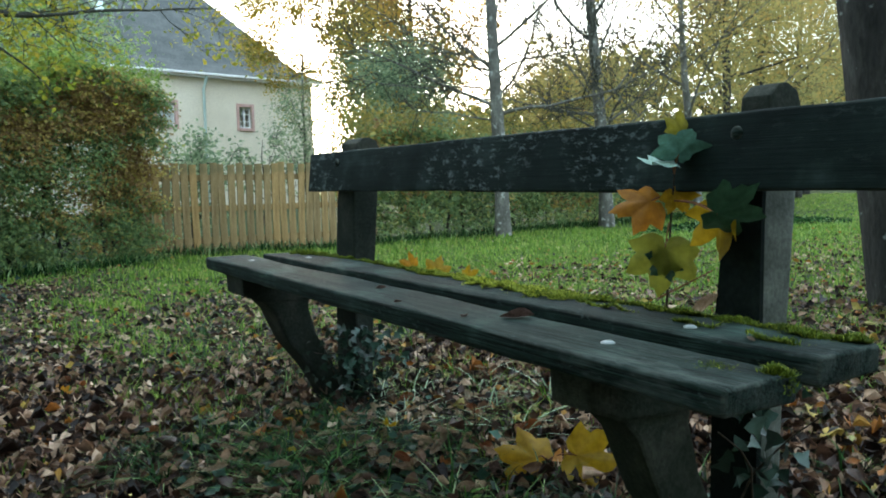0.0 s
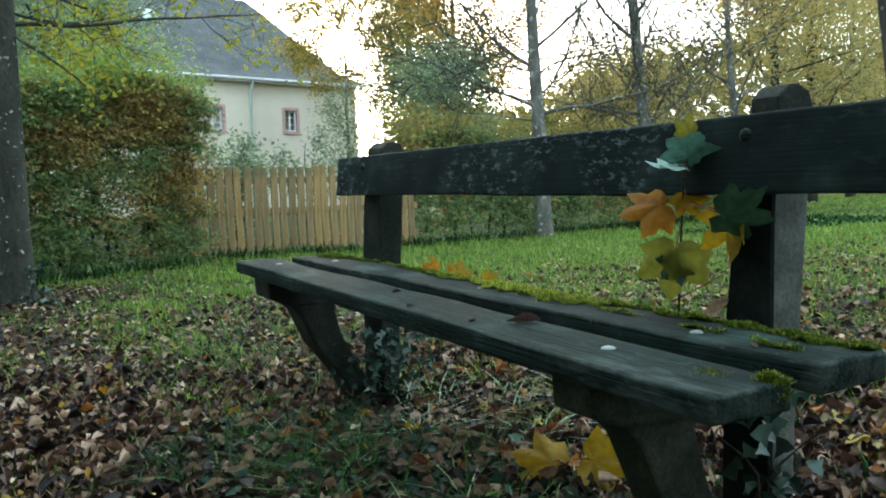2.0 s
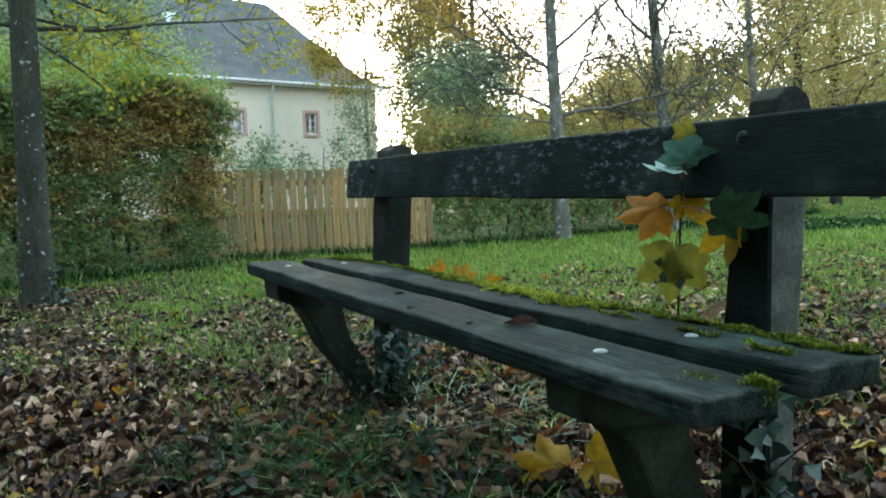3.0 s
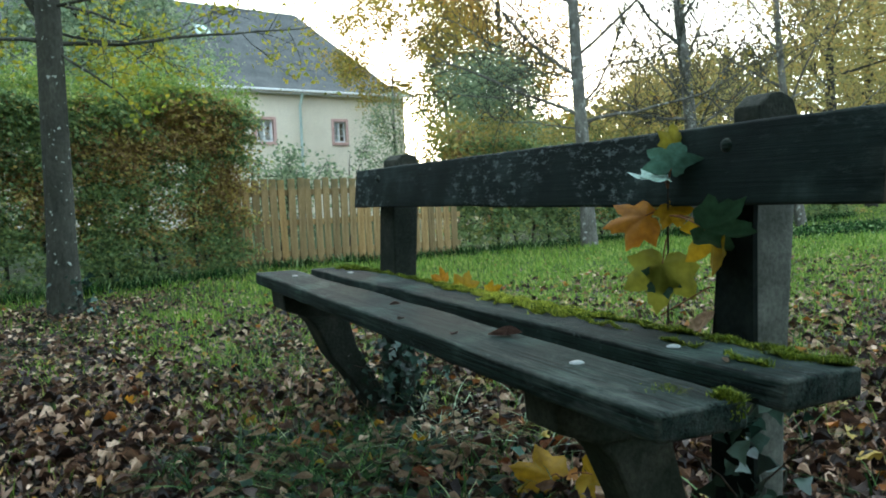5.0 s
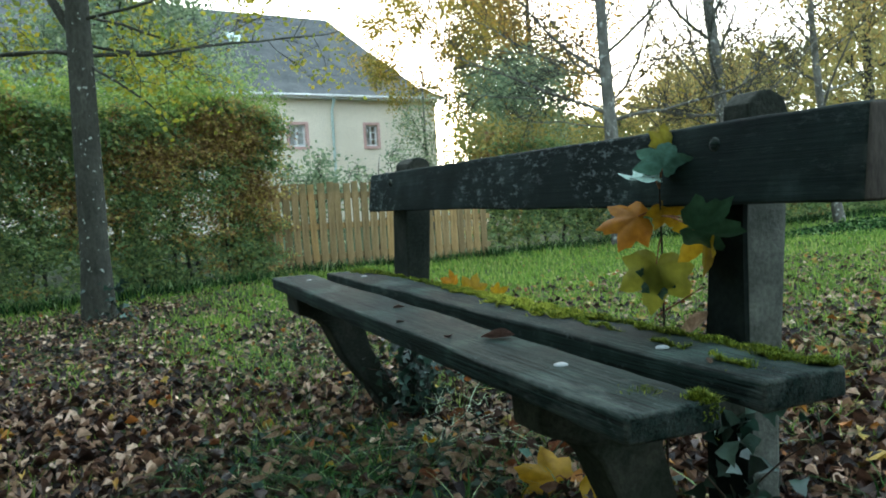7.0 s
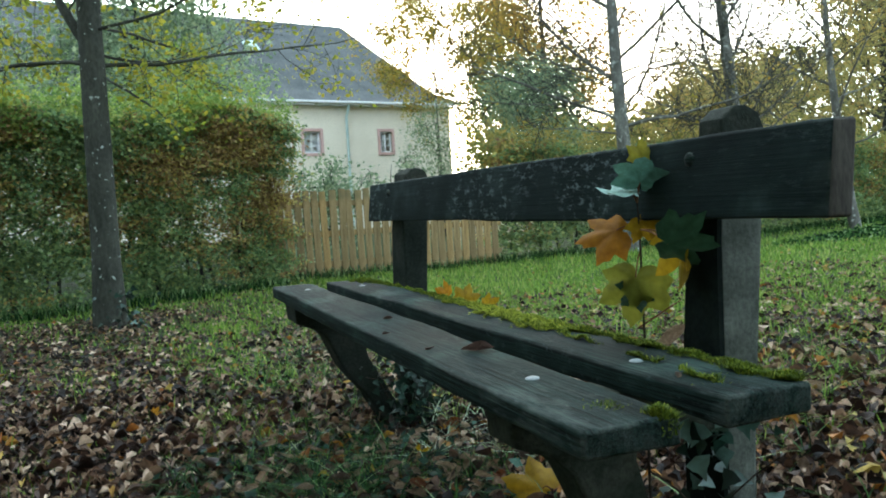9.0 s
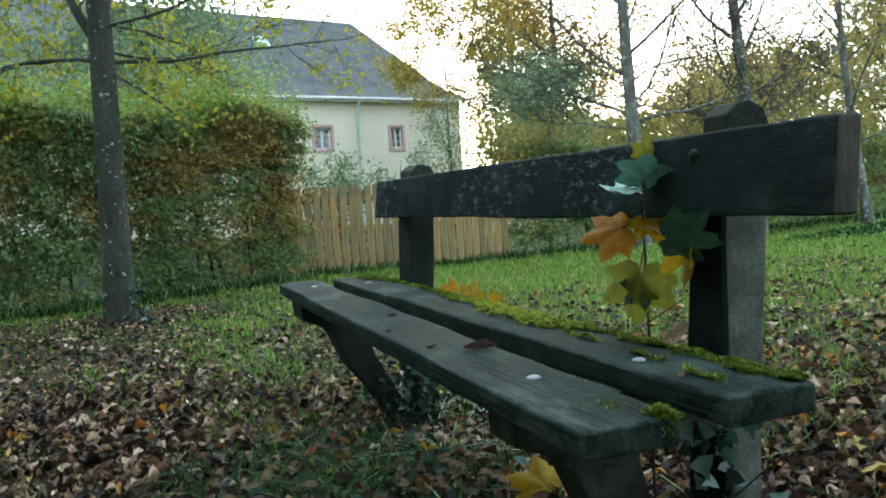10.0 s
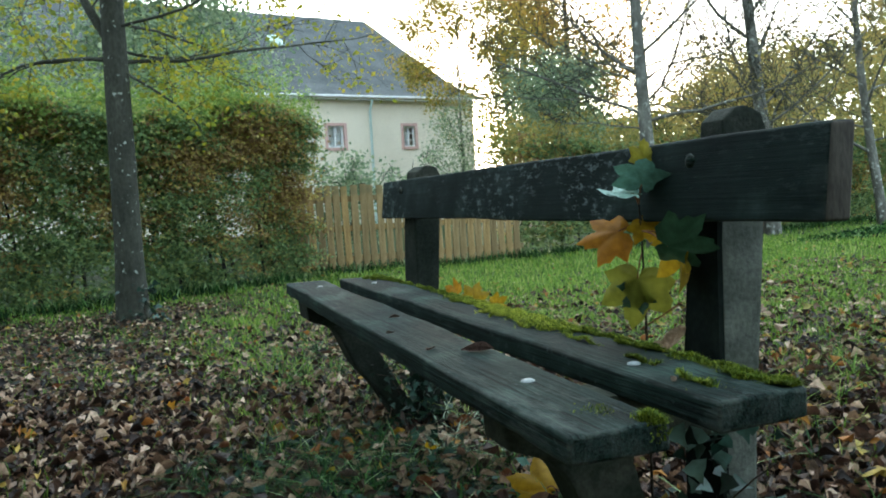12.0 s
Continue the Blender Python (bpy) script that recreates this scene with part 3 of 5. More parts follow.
    tagged(part("twig_work", fast_mesh("twig_work", v + inv, f, MAT[twig_bark]), None, ob), kind="stuff")
    if leaf:
        pick = rng.integers(0, len(ends), leaf_count)
        pos = np.array([ends[i][min(int(rng.uniform(0.3, 1) * len(ends[i])), len(ends[i]) - 1)] for i in pick])
        pos = pos + rng.normal(0, cluster, pos.shape) + (0, 0, -0.03)
        v, f = loose_leaves(rng, pos, leaf_size)
        tagged(part("crown", fast_mesh("crown", v + inv, f, MAT[leaf]), None, ob, leaf_label), kind="stuff")
    return ob


# ---- ground ----
def spaced(lo, hi, step, far):
    near = np.arange(lo, hi + 1e-6, step)
    out = np.geomspace(step * 1.5, far, 26)
    return np.concatenate([lo - out[::-1], near, hi + out])


def build_ground():
    xs, ys = spaced(-4, 9, 0.12, 600), spaced(-2, 12, 0.12, 600)
    gx, gy = np.meshgrid(xs, ys)
    gz = ground_z(gx, gy)
    v = np.stack([gx, gy, gz], -1).reshape(-1, 3)
    w = len(xs)
    i = (np.arange(len(ys) - 1)[:, None] * w + np.arange(w - 1)[None]).ravel()
    f = np.stack([i, i + 1, i + w + 1, i + w], -1)
    ob = new("ground", fast_mesh("ground", v, f, MAT["soil"], True))
    tagged(ob, "mossy park soil under grass and fallen leaves", "ground", kind="structure")


build_ground()


# ---- bench ----
def plank_bm(near, far, x_near, x_far, width, z0, z1, rng, sag=0.0, tilt=0.0, soft=0.0065):
    """A worn plank along y with rounded, slightly wavy edges."""
    bm = box_bm((-0.5, -0.5, -0.5), (0.5, 0.5, 0.5))
    bmesh.ops.subdivide_edges(bm, edges=[e for e in bm.edges if abs(e.verts[0].co.y - e.verts[1].co.y) > 0.5], cuts=44, use_grid_fill=True)
    for v in bm.verts:
        t = v.co.y + 0.5
        x0 = x_near + (x_far - x_near) * t
        v.co = Vector((x0 + (v.co.x + 0.5) * width, near + (far - near) * t, z0 + (v.co.z + 0.5) * (z1 - z0)))
    long = [e for e in bm.edges if len(e.link_faces) == 2 and e.calc_face_angle() > 1.0]
    bmesh.ops.bevel(bm, geom=long, offset=soft, segments=4, profile=0.55, affect="EDGES")
    for v in bm.verts:
        t = (v.co.y - near) / (far - near)
        v.co.z -= sag * 4 * t * (1 - t)
        w = noise.noise(Vector((v.co.x * 9, v.co.y * 3.5, v.co.z * 9 + z0 * 50)))
        w2 = noise.noise(Vector((v.co.x * 40, v.co.y * 22, v.co.z * 40)))
        w3 = noise.noise(Vector((v.co.x * 4, v.co.y * 1.7 + 9, z0 * 30)))
        v.co += Vector((w * 0.004 + w2 * 0.001 + w3 * 0.003, w2 * 0.001, w * 0.003 + w2 * 0.0012 + (w3 * 0.004 if v.co.z < (z0 + z1) / 2 else 0)))
        v.co.x += tilt * (v.co.z - z0)
    for f in bm.faces:
        f.smooth = True
    return bm


def bolt_bm(at, r, axis="z"):
    bm = bmesh.new()
    bmesh.ops.create_uvsphere(bm, u_segments=14, v_segments=8, radius=r)
    for v in bm.verts:
        v.co.z = max(v.co.z, 0) * 0.42 - (0.003 if v.co.z < 0 else 0)
    if axis == "x":
        bmesh.ops.rotate(bm, verts=bm.verts, cent=(0, 0, 0), matrix=Matrix.Rotation(radians(-90), 3, "Y"))
    bmesh.ops.translate(bm, verts=bm.verts, vec=at)
    for f in bm.faces:
        f.smooth = True
    return bm


def narrow_head(bm, y0, y1):
    """The post grows narrower towards its head."""
    for v in bm.verts:
        k = min(max((v.co.z - 0.40) / 0.35, 0.0), 1.0)
        v.co.y -= 0.032 * k * (v.co.y - y0) / (y1 - y0)
    return bm


def build_support(parent, y0, y1, stone, coat):
    arm = [(0.962, 0.4135), (0.966, 0.355), (1.03, 0.33), (1.14, 0.325), (1.345, 0.325), (1.345, 0.4105)]
    strut = [(1.025, 0.335), (1.06, 0.30), (1.11, 0.19), (1.18, 0.10), (1.25, -0.02), (1.29, -0.2), (1.42, -0.2), (1.325, -0.02), (1.248, 0.12), (1.195, 0.22), (1.172, 0.305), (1.178, 0.335)]
    post = [(1.329, 0.30), (1.323, -0.2), (1.380, -0.2), (1.397, 0.30), (1.434, 0.79), (1.423, 0.815), (1.395, 0.826), (1.375, 0.824), (1.352, 0.806), (1.335, 0.62), (1.332, 0.404)]
    for nm, o, d in (("seat_arm", arm, 0.0), ("strut", strut, 0.006), ("post", post, 0.003)):
        bm = prism_bm(o, y0 + d, y1 - d, 0.007)
        if nm == "post":
            narrow_head(bm, y0, y1)
        for v in bm.verts:
            w = noise.noise(Vector((v.co.x * 14, v.co.y * 14, v.co.z * 14)))
            v.co += Vector((w, w * 0.6, -w)) * 0.004
        # near arm and strut: mossy concrete, darkened in colour for shade under the seat
        ob = part(nm, bm, MAT["concrete_mossy_shade" if coat and nm != "post" else stone], parent)
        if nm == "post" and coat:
            # thin black sheet: the front face's shade put into colour, with some algae
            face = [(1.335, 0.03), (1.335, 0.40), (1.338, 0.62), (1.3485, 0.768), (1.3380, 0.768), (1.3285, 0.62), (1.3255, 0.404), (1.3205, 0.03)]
            part("algae_coat", narrow_head(prism_bm(face, y0 - 0.001, y1 + 0.001), y0, y1), MAT["algae_shade"], ob, "black sheet for shade and algae on the post's front face")
            cap = [(1.3465, 0.770), (1.3495, 0.808), (1.374, 0.8275), (1.396, 0.8295), (1.4225, 0.818), (1.433, 0.79), (1.4305, 0.770)]
            part("algae_cap", narrow_head(prism_bm(cap, y0 + 0.001, y1 - 0.001, 0.006), y0, y1), MAT["concrete_dark"], ob, "dark mossy top of the post")


def build_bench():
    rng = np.random.default_rng(3)
    bench = thing("park_bench", (0, 0, 0), "weathered dark timber park bench on concrete supports, mossy", "bench")
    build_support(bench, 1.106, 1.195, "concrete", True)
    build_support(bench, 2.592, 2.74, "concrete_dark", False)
    part("seat_plank", plank_bm(0.852, 2.925, 0.920, 0.957, 0.132, 0.413, 0.45, rng), MAT["seat_wood"], bench, "worn dark grey seat plank with open grain")
    part("seat_plank", plank_bm(0.882, 2.90, 1.142, 1.140, 0.135, 0.4085, 0.45, rng), MAT["seat_wood"], bench, "dark seat plank overgrown with green moss")
    rail = part("back_rail", plank_bm(0.868, 2.885, 1.300, 1.304, 0.042, 0.655, 0.783, rng, tilt=0.12, soft=0.006), MAT["rail_wood"], bench, "black weathered back rail with grey lichen")
    rail.data.materials.append(MAT["end_grain"])
    for p in rail.data.polygons:
        if p.normal.y < -0.8:
            p.material_index = 1
    for x, y in ((1.003, 1.113), (1.028, 2.685)):
        part("bolt", bolt_bm((x, y, 0.449), 0.0108), MAT["steel"], bench, "pale round bolt head")
    for x, y in ((1.184, 1.123), (1.20, 2.65)):
        part("bolt", bolt_bm((x, y, 0.449), 0.0108), MAT["steel"], bench, "pale round bolt head")
    for y in (1.14, 2.66):
        part("bolt", bolt_bm((1.312, y, 0.748), 0.012, "x"), MAT["seat_wood"], bench, "dark round bolt head")


build_bench()


# ---- hedges ----
def hedge(name, seed, a, b, depth, height, count, brown, label, stems, size=0.055, shoots="hedge_top"):
    rng = np.random.default_rng(seed)
    a, b = np.array(a, float), np.array(b, float)
    along = b - a
    length = np.linalg.norm(along)
    along /= length
    back = np.array((-along[1], along[0]))
    if back[1] < 0:
        back = -back
    ob = thing(name, (a[0], a[1], float(ground_z(*a))), label, "hedge")
    off = np.array(ob.location)
    # leafy sprays, each of one tone, that reach out of the clipped face
    each = 36
    m = count // each
    u = rng.uniform(0, length, m)
    h = rng.uniform(0, 1, m) ** 0.95
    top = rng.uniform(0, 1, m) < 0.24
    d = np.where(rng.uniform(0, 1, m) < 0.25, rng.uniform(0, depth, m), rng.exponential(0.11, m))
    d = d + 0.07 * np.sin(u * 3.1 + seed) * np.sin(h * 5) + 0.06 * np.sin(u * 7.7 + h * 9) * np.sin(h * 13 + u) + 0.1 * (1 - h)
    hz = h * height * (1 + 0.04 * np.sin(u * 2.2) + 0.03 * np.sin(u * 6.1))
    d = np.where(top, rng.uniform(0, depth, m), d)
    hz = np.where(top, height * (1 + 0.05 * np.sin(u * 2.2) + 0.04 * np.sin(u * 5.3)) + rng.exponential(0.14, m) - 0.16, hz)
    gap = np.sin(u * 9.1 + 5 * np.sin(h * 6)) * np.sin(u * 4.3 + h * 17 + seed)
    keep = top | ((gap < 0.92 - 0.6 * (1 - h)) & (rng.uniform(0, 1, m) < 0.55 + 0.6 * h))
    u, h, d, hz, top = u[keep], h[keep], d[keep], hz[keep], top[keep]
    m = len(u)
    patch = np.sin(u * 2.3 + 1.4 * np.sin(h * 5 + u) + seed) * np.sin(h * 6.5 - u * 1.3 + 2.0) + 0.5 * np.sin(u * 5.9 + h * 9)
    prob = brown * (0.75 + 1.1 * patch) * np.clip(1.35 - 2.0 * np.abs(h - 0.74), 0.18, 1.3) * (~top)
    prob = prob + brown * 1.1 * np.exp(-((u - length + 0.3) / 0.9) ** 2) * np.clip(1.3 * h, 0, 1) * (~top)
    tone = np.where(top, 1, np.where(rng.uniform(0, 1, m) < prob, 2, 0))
    turn = rng.normal(0, 0.5, (m, 3)) + (-back[0] * 0.8, -back[1] * 0.8, 0.9)
    pick = np.repeat(np.arange(m), each)
    n = len(pick)
    reach = rng.normal(0, 1, (n, 3)) * (2.3 * size, 0.9 * size, 0.65 * size)
    reach[:, 2] = np.where(top[pick], reach[:, 2] * 2.6, reach[:, 2] - 0.25 * np.abs(reach[:, 0]))
    xy = a + along * (u[pick] + reach[:, 0])[:, None] + back * (d[pick] + reach[:, 1])[:, None]
    pos = np.column_stack([xy, ground_z(xy[:, 0], xy[:, 1]) + 0.05 + hz[pick] + reach[:, 2]])
    nm_all = turn[pick] + rng.normal(0, 0.35, (n, 3))
    ax_all = rng.normal(size=(n, 3)) * (1, 1, 0.6) + (0, 0, -0.3)
    big = rng.uniform(size * 0.6, size * 1.3, n)
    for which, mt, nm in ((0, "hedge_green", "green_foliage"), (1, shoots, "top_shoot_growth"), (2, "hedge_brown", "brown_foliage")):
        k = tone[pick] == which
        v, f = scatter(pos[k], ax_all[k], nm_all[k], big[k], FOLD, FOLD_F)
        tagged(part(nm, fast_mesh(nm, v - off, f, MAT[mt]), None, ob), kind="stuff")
    for i in range(stems):
        s = (i + rng.uniform(0.2, 0.8)) / stems * length
        p = a + along * s + back * rng.uniform(0.3, 0.5)
        z = float(ground_z(*p))
        pts = limb_line(rng, (p[0], p[1], z - 0.05), (rng.normal(0, 0.08), rng.normal(0, 0.08), 1), height * rng.uniform(0.7, 0.95), 7, 0.07, 0.03)
        pieces = [tube(pts, taper(8, rng.uniform(0.014, 0.028), 0.006), 6)]
        for q in twigs_from(rng, pts, 7, 0.55, 0, 0.7, 0.02, n=3):
            pieces.append(tube(q, taper(4, 0.006, 0.002), 4))
        v, f = join(pieces)
        part("stem", fast_mesh("stem", v - off, f, MAT["bark_dark"], True), None, ob)
    return ob


hedge("clipped_hedge", 5, (-4.2, 6.75), (2.46, 9.64), 0.9, 1.92, 310000, 0.52, "tall clipped hornbeam hedge turning brown, with bare stems below", 30, 0.044)
hedge("clipped_hedge", 8, (5.35, 10.15), (17.0, 12.6), 0.9, 1.55, 110000, 0.4, "long clipped green hedge at the edge of the lawn", 30, 0.07, "hedge_gold")


# ---- fence ----
def build_fence():
    rng = np.random.default_rng(11)
    a, b = np.array((1.75, 10.25)), np.array((5.35, 10.12))
    along = (b - a) / np.linalg.norm(b - a)
    fence = thing("picket_fence", (*a, float(ground_z(*a))), "brown stained vertical board fence beside the hedge", "fence")
    turn = math.atan2(along[1], along[0])
    fence.rotation_euler = (0, 0, turn)
    length = np.linalg.norm(b - a)
    pitch = 0.1115
    n = int(length / pitch)
    for z in (0.16, 0.55, 0.93):
        part("rail", box_bm((0, 0.012, z), (length, 0.05, z + 0.075), 0.004, 1), MAT["fence_wood"], fence)
    for i in range(n):
        w = 0.089 + rng.uniform(-0.004, 0.004)
        bm = box_bm((-w / 2, -0.012, 0.0), (w / 2, 0.010, 1.16 + rng.uniform(-0.012, 0.012)), 0.004, 1)
        ob = part("board", bm, MAT["fence_wood"], fence)
        ob.location = (i * pitch + 0.05, 0, -0.02 + rng.uniform(-0.01, 0.01))
        ob.rotation_euler = (0, radians(rng.normal(-0.4, 0.8)), 0)


build_fence()


# ---- house ----
def build_house():
    corner = Vector((13.1, 30.25, -0.4))
    turn = math.atan2(0.232, 0.973)
    house = thing("house", corner, "cream rendered house with a dark hipped tile roof", "house")
    house.rotation_euler = (0, 0, turn)
    L, D, E = 26.0, 9.2, 4.95      # length to the left, depth, eave above the base

    def wall(name, lo, hi):
        return part(name, box_bm(lo, hi), MAT["plaster"], house)

    # front wall pieces round the windows (x runs back from the corner)
    wins = [(-3.05, 3.18, 0.52, 0.76), (-6.15, 3.18, 0.66, 0.78), (-9.6, 3.18, 0.6, 0.76), (-12.7, 3.18, 0.6, 0.76), (-15.8, 3.18, 0.6, 0.76), (-19.0, 3.18, 0.6, 0.76)]
    z0, z1 = 3.18, 3.96
    wall("wall", (-L, 0, 0), (0, 0.35, z0))
    wall("wall", (-L, 0, z1), (0, 0.35, E + 0.1))
    edge = 0.0
    for x, z, w, h in wins:
        wall("wall", (x + w / 2, 0, z0), (edge, 0.35, z1))
        edge = x - w / 2
    wall("wall", (-L, 0, z0), (edge, 0.35, z1))
    wall("wall", (-0.35, 0.35, 0), (0, D, E + 0.1))
    wall("wall", (-L, 0.35, 0), (-L + 0.35, D, E + 0.1))
    wall("wall", (-L + 0.35, D - 0.35, 0), (-0.35, D, E + 0.1))
    glass, nt, bsdf, out = material("window_glass")
    bsdf.inputs["Base Color"].default_value = (0.92, 0.96, 0.98, 1)
    bsdf.inputs["Roughness"].default_value = 0.03
    bsdf.inputs["Transmission Weight"].default_value = 1.0
    for x, z, w, h in wins:
        win = part("window", box_bm((x - w / 2 + 0.04, 0.13, z0 + 0.04), (x + w / 2 - 0.04, 0.14, z1 - 0.04)), glass, house)
        t = 0.11
        for lo, hi in (((x - w / 2 - t, -0.03, z0 - t), (x - w / 2, 0.10, z1 + t)), ((x + w / 2, -0.03, z0 - t), (x + w / 2 + t, 0.10, z1 + t)), ((x - w / 2, -0.03, z1), (x + w / 2, 0.10, z1 + t)), ((x - w / 2, -0.05, z0 - t), (x + w / 2, 0.10, z0))):
            part("stone_surround", box_bm(lo, hi, 0.008, 1), MAT["stone_trim"], win, "pink sandstone surround")
        f = 0.055
        for lo, hi in (((x - w / 2, 0.08, z0), (x - w / 2 + f, 0.15, z1)), ((x + w / 2 - f, 0.08, z0), (x + w / 2, 0.15, z1)), ((x - w / 2 + f, 0.08, z1 - f), (x + w / 2 - f, 0.15, z1)), ((x - w / 2 + f, 0.08, z0), (x + w / 2 - f, 0.15, z0 + f)), ((x - 0.03, 0.08, z0 + f), (x + 0.03, 0.15, z1 - f))):
            part("window_frame", box_bm(lo, hi, 0.004, 1), MAT["white_paint"], win)
        for k in (1, 2):
            zz = z0 + (z1 - z0) * k / 3
            part("glazing_bar", box_bm((x - w / 2 + f, 0.10, zz - 0.015), (x + w / 2 - f, 0.152, zz + 0.015)), MAT["white_paint"], win)
        # full width on wider windows: its white also stands for reflection in the panes
        part("pale_curtain", box_bm((x - w / 2, 0.20, z0), (x - 0.02 if w < 0.6 else x + w / 2, 0.21, z1)), MAT["white_paint"], win, "white curtain behind the panes")
    # hipped roof, a little flared at the eaves
    o = 0.32
    prof = [(-o, 0.0), (0.55, 0.50), (2.2, 1.9), (4.45, 3.85)]
    run_end = {0: -o, 1: 0.35, 2: 1.15, 3: 2.25}
    bm = bmesh.new()
    rings = []
    for i, (d, z) in enumerate(prof):
        e = run_end[i]
        dd = min(d, D / 2 - 0.02)
        ring = [(-L + e, dd, z), (-e, dd, z), (-e, D - dd, z), (-L + e, D - dd, z)]
        rings.append([bm.verts.new((x, y, E + 0.1 + zz)) for x, y, zz in ring])
    for r0, r1 in zip(rings, rings[1:]):
        for i in range(4):
            j = (i + 1) % 4
            bm.faces.new((r0[i], r0[j], r1[j], r1[i]))
    bm.faces.new(rings[-1])
    bm.faces.new(rings[0][::-1])
    roof = part("roof", bm, MAT["roof_tile"], house, "dark grey-brown plain tile roof")
    # skylight, lying on the front slope
    sl = part("skylight", box_bm((-0.27, -0.36, 0.0), (0.27, 0.36, 0.10), 0.02, 1), MAT["copper_pipe"], roof, "small pale roof window")
    sl.location = (-7.1, 2.75, E + 2.48)
    sl.rotation_euler = (math.atan2(1.95, 2.25), 0, 0)
    # gutter and fascia
    part("gutter", box_bm((-L - o, -o - 0.09, E + 0.0), (o, -o + 0.02, E + 0.085), 0.025, 2), MAT["white_paint"], house, "pale eaves gutter")
    bm = box_bm((-L - o, -o + 0.02, E - 0.06), (o, 0.0, E - 0.02))
    part("soffit", bm, MAT["white_paint"], house)
    v, f = tube([(-4.75, -0.30, E - 0.02), (-4.75, -0.28, E - 0.15), (-4.75, -0.09, E - 0.45), (-4.75, -0.08, 0.1)], [0.05] * 4, 10)
    part("downpipe", fast_mesh("downpipe", v, f, MAT["copper_pipe"], True), None, house, "pale green downpipe")


build_house()


# ---- trees ----
tree("tree", 2, (0.36, 6.62), (0.018, 0.0), 8.5, 0.110, 10, "bark_linden", "young linden with a grey lichen-spotted trunk and thinning yellow leaves", "leaf_lime", 7000, 0.052, 7, 2.5, 2.6, 1.22, 0.075, 4, 0.0, 0.35, "thin yellow-green leaves",
     extra=[(2.0, (1.0, 0.05, 0.10), 2.4, 0.017, 0.006), (2.1, (-0.6, 0.1, 0.75), 1.8, 0.040, 0.02), (2.0, (-1.0, -0.1, 0.04), 1.6, 0.015, -0.005), (2.25, (0.9, -0.4, 0.06), 2.0, 0.013, 0.0), (2.3, (0.7, 0.7, 0.05), 2.0, 0.013, -0.005), (1.95, (0.6, -0.5, -0.15), 0.8, 0.012, -0.02), (2.1, (0.6, 0.6, -0.1), 0.9, 0.012, -0.02), (2.5, (-0.6, -0.7, 0.1), 1.8, 0.02, -0.01), (2.05, (-0.7, 0.5, -0.05), 1.2, 0.014, -0.015)], wob=0.01, thin=0.0042)
tree("tree", 21, (7.32, 9.88), (-0.018, 0.0), 8.5, 0.115, 13, "bark_grey", "bare slender tree with a pale grey trunk at the lawn edge", "leaf_yellow", 420, 0.06, 14, 2.5, 3.0, 1.2, 0.1, 7, 0.05, 0.6, "a few last yellow leaves",
     extra=[(1.95, (-0.85, 0.35, 0.45), 2.9, 0.028, 0.01), (1.85, (0.83, -0.5, 0.22), 2.6, 0.030, 0.06), (2.3, (-0.8, 0.3, 0.6), 2.4, 0.016, 0.05), (2.4, (0.8, -0.4, 0.6), 2.4, 0.016, 0.05), (1.75, (-0.9, 0.3, 0.12), 1.5, 0.014, 0.0), (2.1, (0.3, -0.9, 0.4), 1.8, 0.022, 0.03),
            (2.45, (-0.85, 0.3, 0.35), 2.8, 0.014, 0.01), (2.55, (-0.8, 0.4, 0.15), 2.4, 0.012, -0.01), (2.7, (-0.9, 0.2, 0.5), 3.0, 0.014, 0.02), (2.2, (-0.9, 0.4, 0.22), 2.6, 0.012, 0.0), (2.6, (0.85, -0.4, 0.3), 2.4, 0.012, 0.04), (2.05, (0.85, -0.45, 0.55), 2.2, 0.012, 0.05)])
tree("tree", 33, (10.18, 10.69), (-0.075, 0.0), 8.5, 0.125, 14, "bark_grey", "bare slender tree with upswept branches by the hedge", "leaf_yellow", 420, 0.06, 16, 2.2, 3.2, 1.2, 0.1, 7, 0.07, 0.75, "a few last yellow leaves",
     extra=[(1.7, (-0.8, 0.5, 0.5), 2.8, 0.022, 0.07), (1.8, (0.8, -0.5, 0.5), 2.8, 0.022, 0.08), (1.4, (-0.9, 0.3, 0.15), 2.2, 0.016, 0.04), (1.5, (0.9, -0.3, 0.4), 2.4, 0.018, 0.08), (2.2, (-0.7, 0.4, 0.7), 2.8, 0.022, 0.08), (2.1, (0.6, -0.6, 0.8), 2.8, 0.022, 0.08), (2.0, (-0.9, 0.2, 0.2), 2.0, 0.03, 0.02), (1.5, (-0.3, -0.9, 0.45), 2.0, 0.03, 0.03)])
tree("tree", 41, (12.87, 10.9), (-0.13, 0.0), 7.5, 0.09, 18, "bark_grey", "pale trunked tree with yellow autumn foliage", "leaf_far_gold", 12000, 0.052, 8, 1.3, 3.4, 1.3, 0.22, 5, 0.05, 0.6)
tree("tree", 55, (3.965, 2.213), (-0.13, 0.075), 7.5, 0.175, 8, "bark_dark", "thick dark trunk standing behind the bench", "leaf_olive", 1500, 0.09, 5, 3.9, 2.6, 1.1, 0.2, 3, 0.05, 0.6)
tree("tree", 62, (10.45, 18.4), (0.0, 0.0), 4.2, 0.12, 24, "bark_dark", "dense green leafy shrub tree behind the hedge", "shrub_green", 24000, 0.085, 7, 0.3, 2.0, 1.2, 0.36, 4, 0.02, 0.5, "green leaves")
tree("tree", 63, (12.6, 21.5), (0.0, 0.0), 9.0, 0.16, 24, "bark_dark", "leafy tree turning golden behind the hedge", "leaf_gold_crown", 27000, 0.10, 7, 1.4, 3.2, 1.2, 0.32, 4, 0.04, 0.6)
